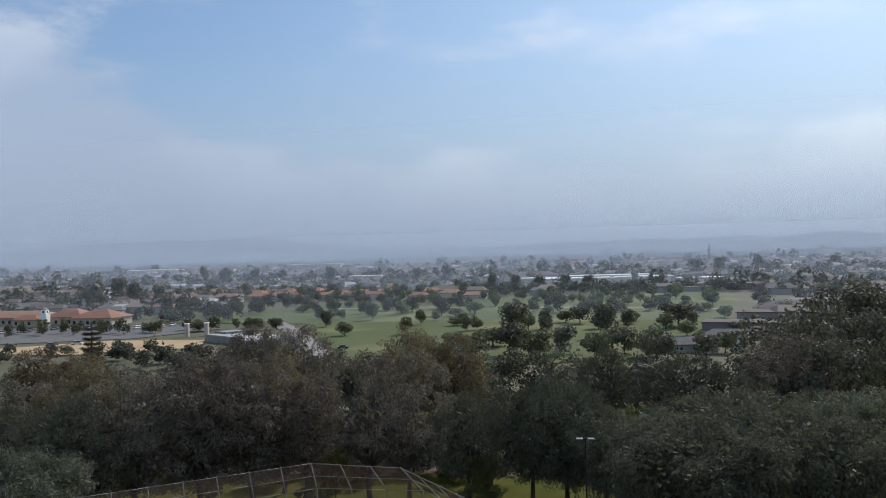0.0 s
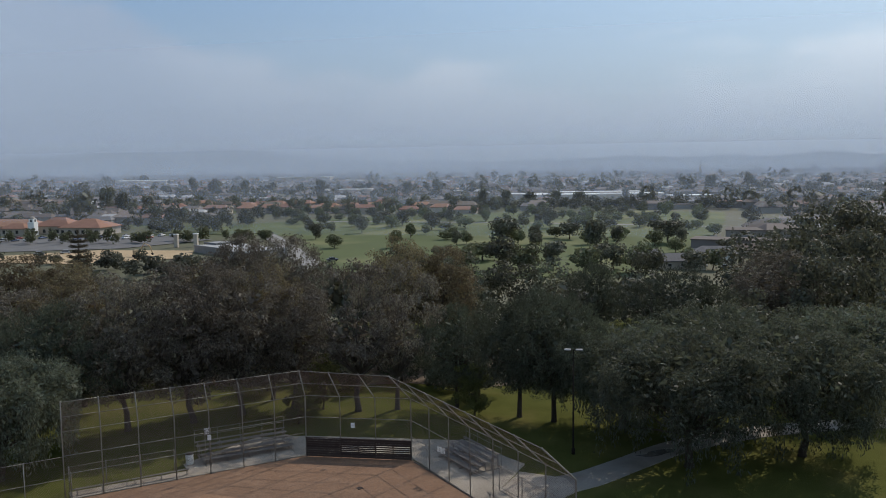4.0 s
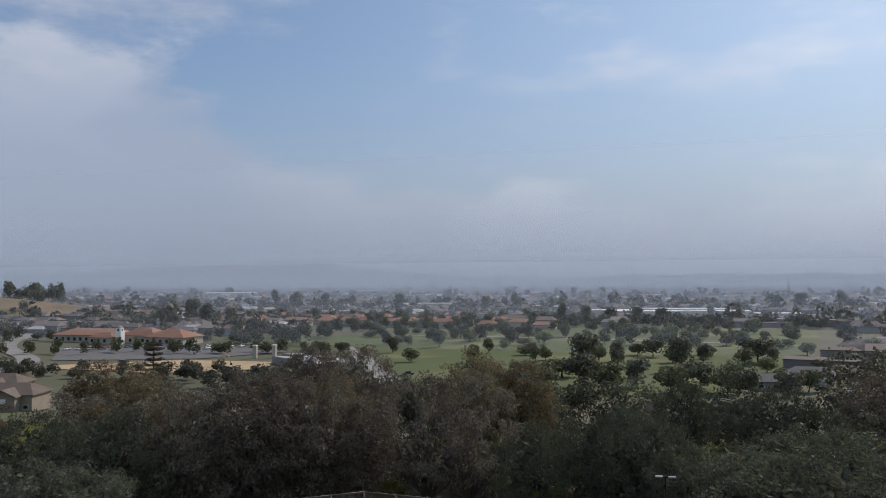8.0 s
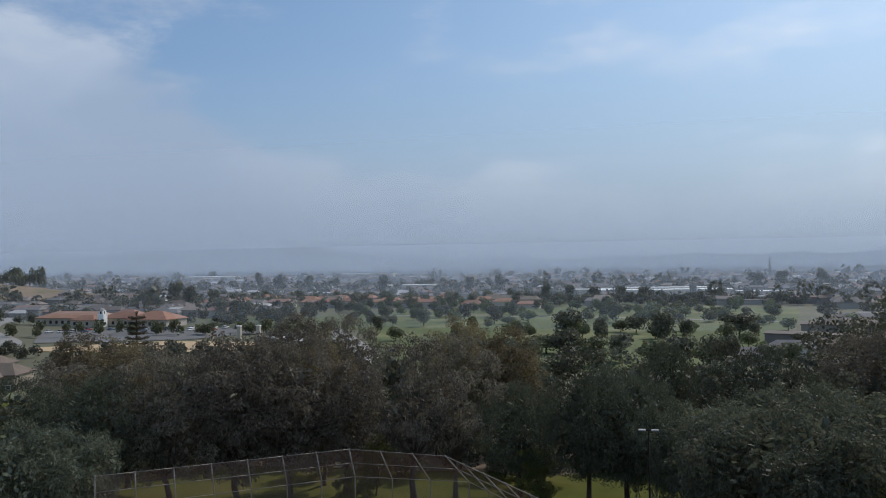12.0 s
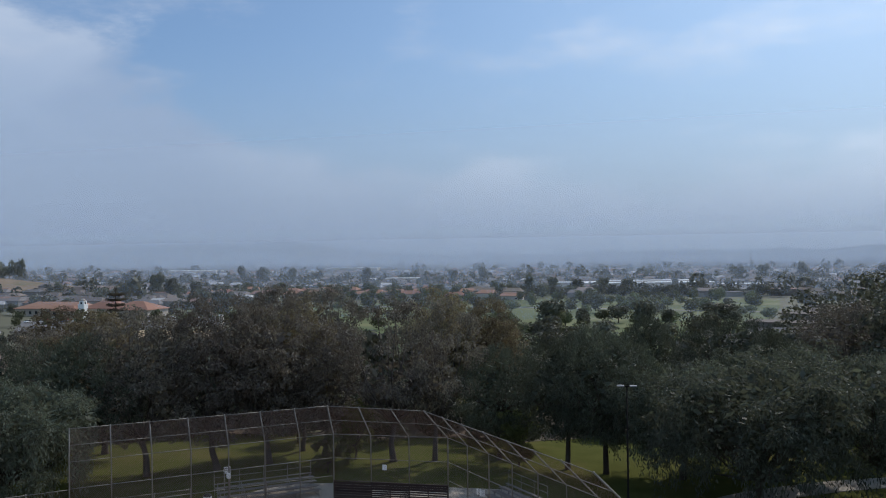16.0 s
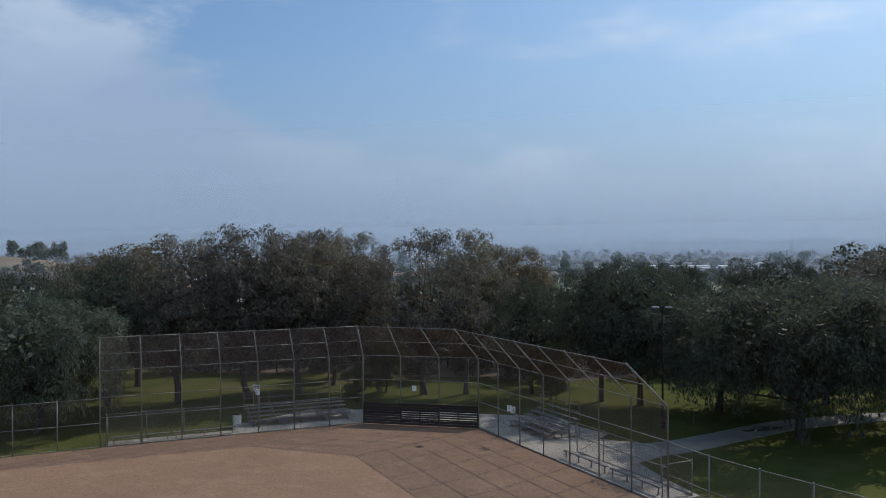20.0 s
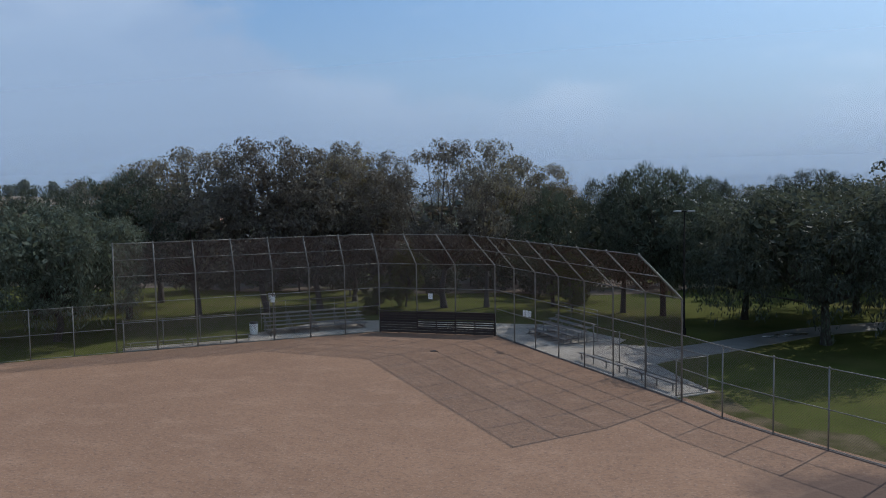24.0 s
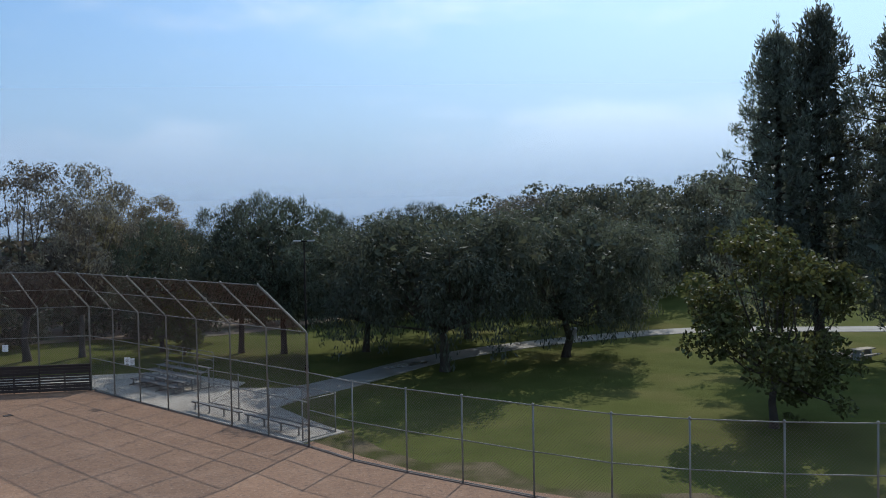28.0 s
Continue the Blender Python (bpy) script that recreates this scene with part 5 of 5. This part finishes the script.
# houses of their own near the park
def gabled_wing(t, x, y, w, d, h, roof, rise, paint="stucco"):
    """A wing with its gable to the front: walls, roof and a window in the gable wall."""
    wall = part("wall", box_bm(w, d, h + 0.3, (x, y, -0.3)), M[paint], t)
    v = [(-w / 2, -d / 2 + 0.05, h), (w / 2, -d / 2 + 0.05, h), (0, -d / 2 + 0.05, h + rise * 0.92)]
    put_mesh("gable_wall", [(p + x, q + y, r) for p, q, r in v], [(0, 1, 2)], M[paint], t)
    a, o = w / 2 + 0.6, d / 2 + 0.6
    v = [(-a, -o, h), (a, -o, h), (a, o + 2, h), (-a, o + 2, h), (0, -o, h + rise), (0, o + 2, h + rise)]
    v += [(p, q, r - 0.28) for p, q, r in v]
    f = [(0, 4, 5, 3), (1, 2, 5, 4), (6, 9, 11, 10), (7, 10, 11, 8), (0, 6, 10, 4), (4, 10, 7, 1), (0, 3, 9, 6), (1, 7, 8, 2)]
    put_mesh("roof", [(p + x, q + y, r) for p, q, r in v], f, M[roof], t)
    win = part("window", box_bm(1.9, 0.08, 1.3, (x, y - d / 2 - 0.02, h - 1.9)), M["white"], wall)
    return win


for x, y, w, d, h, a, roof in ((57, 246, 14, 10, 3.0, 12, "grey_roof"), (73, 268, 15, 10, 3.4, -8, "grey_roof"), (47, 262, 12, 9, 3.0, 5, "grey_roof"), (98, 262, 12, 9, 3.2, 30, "grey_roof"), (88, 284, 12, 9, 3.0, 12, "brown_roof")):
    t = house(x, y, w, d, h, a, roof, "single-storey house with a grey-brown shingle roof near the park")
    gabled_wing(t, w * 0.28, -d / 2 - 1.2, 6.0, 4.5, h - 0.1, roof, 1.9)
for x, y, w, d, a in ((-163, 148, 21, 12, 14), (-188, 172, 20, 12, 14), (-195, 146, 20, 12, 10), (-168, 128, 18, 11, 14)):
    t = house(x, y, w, d, 5.0, a, "brown_roof", "two-storey house with a brown shingle roof below the trees", 2.8, 4.0, 6, paint="siding")
    gabled_wing(t, w * 0.18, -d / 2 - 1.4, 7.0, 4.0, 4.8, "brown_roof", 2.0, "siding")
    v, f = gable(w * 0.5, 3.2, 2.7, 0.9, 0.4, 1.2)
    put_mesh("porch_roof", [(p - w * 0.14, q - d / 2 - 2.2, r) for p, q, r in v], f, M["brown_roof"], t)
    for k in (-1, 0, 1):
        part("porch_post", box_bm(0.25, 0.25, 2.8, (-w * 0.14 + k * w * 0.22, -d / 2 - 3.4, -0.2)), M["stucco"], t)
rng = random.Random(8)
for k in range(46):
    if k % 4 == 3:
        continue
    x, y = -330 + (k % 16) * 19 + rng.uniform(-4, 4), 585 + (k // 16) * 34 + rng.uniform(-6, 6) - (k % 16) * 1.5
    red = rng.random() < 0.65
    house(x, y, rng.uniform(13, 18), rng.uniform(9, 12), rng.uniform(3, 5.4), rng.uniform(-14, 14), "red_tile" if red else "brown_roof", "stucco house with an orange tile roof in a row" if red else "stucco house with a brown shingle roof in a row", windows=2)
for x, y, w, d, h in ((10, 780, 70, 24, 5), (70, 792, 60, 20, 5), (-30, 800, 50, 18, 5), (120, 740, 40, 16, 5), (40, 815, 80, 18, 6), (-395, 1890, 90, 40, 12), (-330, 1780, 70, 30, 9), (-560, 1700, 120, 36, 9), (-820, 1500, 110, 40, 9), (-250, 960, 40, 16, 6)):
    t = thing("warehouse", (x, y, VALLEY), "long low building with a pale flat roof", "warehouse", turn=4)
    part("wall", box_bm(w, d, h, (0, 0, 0)), M["stucco"], t)
    part("roof", box_bm(w + 0.6, d + 0.6, 0.5, (0, 0, h)), M["white"], t)

# park trees
rng = random.Random(21)
tree_stuff("street_trees", [(rng.uniform(-345, 0), rng.uniform(568, 700), rng.uniform(6, 13), rng.uniform(3.0, 5.5)) for k in range(120)], M["hazed_far_dark"], "leafy street trees between tile-roofed houses")


def inside_park(x, y):
    return 255 < y < 590 and x < 60 + (y - 260) * 0.17 and x > -90 - (y - 262) * 0.42


near_park = [(-88, 309, 7.1, 4.6), (-43, 369, 5.9, 3.5), (-12, 319, 15.0, 8.0), (4, 284, 11.0, 3.7), (17, 354, 9.5, 6.0), (29, 292, 16.1, 5.9), (41, 368, 6.4, 4.8), (62, 336, 12.5, 10.0), (61, 294, 7.3, 4.3), (-15, 263, 8.5, 8.0), (-3, 264, 6.6, 4.3), (-134, 345, 6.8, 3.2)]
far_park = [(-188, 457, 11.3, 5.2), (-96, 390, 11.0, 4.6), (-61, 412, 11.3, 5.7), (-85, 445, 10.5, 5.5), (-101, 462, 9.4, 5.0), (-43, 421, 8.5, 6.4), (5, 424, 13.1, 5.8), (55, 427, 8.6, 4.5), (88, 377, 7.2, 4.7), (115, 431, 12.2, 5.3), (117, 386, 8.6, 6.0), (-152, 459, 8.5, 4.4), (-146, 344, 6.5, 4.1)]
for i, (x, y, h, r) in enumerate(near_park + far_park):
    big = h > 9
    plant("dark_park_tree" if big else "park_tree", x, y, h, r, i, "broad dark tree standing on the park lawn" if big else "small round tree standing on the park lawn", turn=i * 50, group="park trees", variants=3)
count = 0
while count < 140:
    x, y = rng.uniform(-220, 125), rng.uniform(300, 585)
    if inside_park(x, y) and (y > 400 or rng.random() < 0.3):
        plant(rng.choice(("park_tree", "park_tree", "dark_park_tree")), x, y, rng.uniform(5, 10), rng.uniform(2.6, 5.0), count, "round-crowned tree standing on the park lawn", turn=rng.uniform(0, 360), group="park trees", variants=3)
        count += 1
for x, y, h in ((75.5, 247, 14.5), (78.5, 247.5, 13), (82, 249, 9.5), (-150, 560, 16), (-146, 562, 15), (193, 1240, 34), (-152, 563, 15)):
    plant("cypress", x, y, h, 1.4 if h < 30 else 4, int(x) % 2, "slim dark cypress like a column", group="cypresses")
for i, (x, y, h, r) in enumerate(((-352, 540, 20, 9), (-338, 548, 22, 10), (-325, 545, 19, 9), (-362, 556, 17, 8), (-308, 552, 16, 8), (-405, 839, 26, 9), (-385, 846, 22, 10), (-345, 842, 22, 9), (-213, 694, 24, 8), (-253, 461, 13, 9), (-240, 455, 12, 8), (-262, 470, 10, 7), (-225, 440, 12, 6), (-40, 650, 15, 9), (-20, 655, 13, 10), (-58, 645, 17, 8), (2, 650, 14, 9), (20, 655, 13, 10), (-122, 791, 22, 11), (-150, 780, 20, 9), (60, 690, 15, 6), (85, 700, 14, 8), (168, 950, 20, 12), (140, 930, 18, 10), (200, 900, 22, 9), (100, 660, 12, 7))):
    plant("dark_park_tree", x, y, 1.1 * h, 0.62 * r, i, "tall dark tree rising over the roofs of the suburb", turn=i * 67, group="suburb trees", variants=3)
for i, (x, y, h, r) in enumerate(((-6, 236, 12.5, 6.4), (4, 228, 11, 6), (13, 240, 11.5, 5.6), (-18, 232, 9.5, 5.6), (-28, 246, 8.5, 5), (24, 226, 10.5, 6.2), (34, 238, 10, 5.4), (42, 230, 12, 5.8), (30, 252, 9, 5.5), (-36, 228, 9, 5.8), (60, 226, 9, 5), (68, 240, 8.5, 4.6), (88, 246, 10, 5.2), (94, 236, 12, 6), (104, 276, 9, 5), (62, 262, 6, 3.4), (80, 290, 7, 4.4))):
    plant("park_tree" if i % 2 else "dark_park_tree", x, y, h, r, i, "leafy tree between the slope and the park lawn", turn=i * 59, group="trees below the slope", variants=3)
tree_stuff("hedge_trees", [(-70 + k * 3.4 + rng.uniform(-2, 2), 604 + rng.uniform(-8, 30), rng.uniform(6, 11), rng.uniform(3, 5)) for k in range(62)], M["hazed_far_dark"], "dark belt of trees along the far edge of the park")
tree_stuff("hall_trees", [(rng.uniform(-250, -180), rng.uniform(385, 520), rng.uniform(6, 12), rng.uniform(3, 5.0)) for k in range(46)], M["hazed_far_dark"], "leafy trees between the tile-roofed hall and the park")
tree_stuff("car_park_trees", [(-300 + k * 6.2 + rng.uniform(-3, 3), 318 + k * 1.2 + rng.uniform(-14, 10), rng.uniform(5, 9), rng.uniform(2.4, 4.0)) for k in range(28)], M["hazed_far_leaf"], "small round trees dotted over the car park")
slope_rows = []
for k in range(170):
    x, y = rng.uniform(-300, 200), rng.uniform(44, 228)
    street = abs(x - 44) < 9 and y > 200 or abs(x + 74) < 8 and y > 200
    houses = x < -55 and 60 < y < 228 and abs(x + 22 + 0.87 * y) < 42 or abs(x - 66) < 45 and y > 190
    if not street and not houses:
        slope_rows.append((x, y, rng.uniform(8, 13) if y < 110 else rng.uniform(5.5, 8.5), rng.uniform(4.0, 6.2)))
slope_rows += [(rng.uniform(-240, -140), rng.uniform(200, 256), rng.uniform(5, 8), rng.uniform(2.6, 4.2)) for k in range(11)]
slope_rows += [(rng.uniform(-290, -215), rng.uniform(190, 250), rng.uniform(6, 10), rng.uniform(3, 5)) for k in range(14)]
slope_rows += [(-60 - 0.8 * d + rng.uniform(-12, 12), 196 + 0.25 * d + rng.uniform(-10, 14), rng.uniform(6, 9), rng.uniform(3, 5)) for d in range(10, 140, 7)]
slope_rows += [(rng.uniform(130, 420), rng.uniform(110, 300), rng.uniform(7, 13), rng.uniform(3.6, 6)) for k in range(80)]
tree_stuff("slope_trees", slope_rows, M["hazed_far_dark"], "leafy trees covering the slope below the ball field")
tree_stuff("hill_trees", [(rng.uniform(-540, -330), rng.uniform(330, 600), rng.uniform(7, 14), rng.uniform(3.6, 6)) for k in range(55)], M["hazed_far_dark"], "leafy trees by the street below the dry hill")

sheet("ground_hill", [(-640 + 150 * math.cos(a * math.pi / 14), 640 + 135 * math.sin(a * math.pi / 14)) for a in range(28)], 0.6, M["dry_hill"], "bare brown hillside of dry grass", "hillside", 24)
tree_stuff("hilltop_trees", [(-650 + rng.uniform(-70, 110), 665 + rng.uniform(-10, 60), rng.uniform(14, 25), rng.uniform(4, 7)) for k in range(34)], M["hazed_far_dark"], "dark trees along the top of the dry hill")

# the far town: uncounted roofs and trees
g = np.random.default_rng(5)


def open_ground(x, y):
    """Where the uncounted houses and trees of the town stand."""
    x, y = np.asarray(x), np.asarray(y)
    near = (y < 600) & (x > -235) & (x < 128 + (y - 470) * 0.25)
    rows = (y < 695) & (y > 570) & (x > -345) & (x < -20)
    hill = (np.abs(x + 640) < 140) & (np.abs(y - 640) < 130)
    west = (x < -130) & (x > -430) & (y < 450)
    brow = y < 100 + 0.62 * np.clip(x - 20, 0, 130)
    low = (y < 300) & (x < 130)
    shops = (np.abs(x - 50) < 100) & (np.abs(y - 770) < 60)
    return ~(near | rows | hill | west | brow | low | shops)


n = 6400
y = 110 + 3300 * g.uniform(0, 1, n) ** 1.55
x = g.uniform(-0.85, 1.05, n) * (y + 160)
ok = open_ground(x, y)
V, F, WV, WF = [], [], [], []
for x, y in zip(x[ok], y[ok]):
    large = g.uniform() < 0.07
    w, d, h, a = g.uniform(11, 20) * (1 + 1.6 * large), g.uniform(8, 12) * (1 + 0.6 * large), g.uniform(3, 5.5), g.uniform(-0.3, 0.3)
    v, f = gable(w, d, h, d * (0.03 if large else 0.22), 0.5, 2.5)
    ca, sa, z0 = math.cos(a), math.sin(a), float(land(x, y))

    def spot(p, q, r):
        return (x + p * ca - q * sa, y + p * sa + q * ca, z0 + r)

    k0 = len(V)
    V += [spot(*p) for p in v]
    F += [tuple(i + k0 for i in q) for q in f]
    k0 = len(WV)
    WV += [spot(sx * w / 2, sy * d / 2, z) for z in (-0.3, h - 0.31) for sx, sy in ((-1, -1), (1, -1), (1, 1), (-1, 1))]
    WF += [tuple(i + k0 for i in q) for q in ((0, 1, 5, 4), (1, 2, 6, 5), (2, 3, 7, 6), (3, 0, 4, 7))]
tagged(put_mesh("far_house_walls", WV, WF, M["town_wall"]), "countless small hazy house walls of a far suburb", "houses", kind="stuff")
tagged(put_mesh("far_roofs", V, F, M["town_roof"]), "countless brown, grey and tile-red roofs of a far suburb", "roofs", kind="stuff")
n = 5600
y = np.concatenate([105 + 3300 * g.uniform(0, 1, n) ** 1.5, g.uniform(560, 1150, 1100)])
x = g.uniform(-0.85, 1.05, len(y)) * (y + 160)
ok = open_ground(x, y) & (y > 235)
x, y = x[ok], y[ok]
h = g.uniform(5, 11, len(x)) * (1 + 0.8 * (g.uniform(0, 1, len(x)) < 0.12))
r = h * g.uniform(0.24, 0.55, len(x))
close = y < 900
parts_q = []
for sel, per, size in ((close, 48, 0.27), (~close, 20, 0.46)):
    xs_, ys_, hs_, rs_ = x[sel], y[sel], h[sel], r[sel]
    for k in range(per):
        d = g.normal(0, 1, (len(xs_), 3))
        d /= np.linalg.norm(d, axis=1, keepdims=True)
        c = np.stack([xs_ + d[:, 0] * rs_ * 0.85, ys_ + d[:, 1] * rs_ * 0.85, land(xs_, ys_) + hs_ * 0.58 + d[:, 2] * hs_ * 0.38], 1) + g.normal(0, 0.12, d.shape) * rs_[:, None]
        s = np.cross(d + g.normal(0, 0.6, d.shape), g.normal(0, 1, d.shape))
        s /= np.linalg.norm(s, axis=1, keepdims=True)
        t = np.cross(d, s)
        e = (size * rs_)[:, None]
        parts_q.append(np.stack([c - s * e, c - t * e, c + s * e, c + t * e], 1))
tagged(quads("far_trees", np.concatenate(parts_q), M["hazed_far_dark"]), "countless hazy trees between far suburban houses", "trees", kind="stuff")

# picnic ground and small things on the lawn
shelter = thing("picnic_shelter", (113, 46, float(land(113, 46))), "brown-roofed open picnic shelter on posts", "shelter", turn=-25)
v, f = gable(9, 7, 2.8, 1.3, 0.7, 1.5)
put_mesh("roof", v, f, M["brown_roof"], shelter)
for x in (-4, 0, 4):
    for y in (-3, 3):
        part("post", box_bm(0.2, 0.2, 2.9, (x, y, -0.1)), M["wood"], shelter)
part("floor", box_bm(10, 8, 0.1, (0, 0, -0.02)), M["concrete"], shelter)


def picnic_table(x, y, turn, label):
    tb = thing("picnic_table", (x, y, float(land(x, y))), label, "table", "picnic tables", turn=turn)
    part("tabletop", box_bm(1.9, 0.75, 0.06, (0, 0, 0.72), 0.01), M["concrete"], tb)
    for sy in (-0.72, 0.72):
        part("seat", box_bm(1.9, 0.28, 0.05, (0, sy, 0.42), 0.01), M["concrete"], tb)
    for sx in (-0.6, 0.6):
        bm = box_bm(0.09, 1.6, 0.08, (sx, 0, 0.34))
        box_bm(0.12, 0.5, 0.7, (sx, 0, 0), bm=bm)
        part("leg", bm, M["stone_wall"], tb)
    return tb


picnic_table(60.8, -1.4, 20, "concrete picnic table in the shade of tall pines")
picnic_table(112, 45, -20, "concrete picnic table under an open shelter")
picnic_table(115, 47.5, -20, "concrete picnic table under an open shelter")
box = thing("barbecue_box", (65.4, -2.2, 0), "small white utility box on the lawn by the pines", "utility box", turn=15)
part("body", box_bm(0.9, 0.6, 1.1, (0, 0, 0), 0.03), M["white"], box)
part("lid", box_bm(0.98, 0.68, 0.06, (0, 0, 1.1), 0.02), M["alu"], box)
tap = thing("drinking_fountain", (44.6, 13.6, 0.0), "squat dark drinking fountain on a small concrete pad", "fountain", turn=10)
part("pad", box_bm(1.8, 1.5, 0.08, (0, 0, -0.02), 0.01), M["concrete"], tap)
v, f = tube([(0, 0, 0.05), (0, 0, 0.75), (0, 0, 0.8), (0, 0, 0.95)], [0.2, 0.2, 0.32, 0.34], 12)
put_mesh("pedestal", v, f, M["stone_wall"], tap)
put_mesh("basin", *tube([(0, 0, 0.95), (0, 0, 0.98)], [0.34, 0.28], 12), M["alu"], tap)
mound = part("litter_mulch", box_bm(3.2, 2.4, 0.12, (61.2, 0.4, -0.04), 0.05, 30), M["bark"], None)
tagged(mound, "brown mulch bed round the foot of the pines", "mulch", kind="structure")
sheet("puddle", [(29.6 + 1.5 * math.cos(k * 0.524) * (1 + 0.3 * math.sin(k * 2.3)), 4.2 + 0.7 * math.sin(k * 0.524) + 0.9 * math.cos(k * 0.524)) for k in range(12)], 0.056, M["puddle"], "shallow puddle shining on the footpath", "puddle")
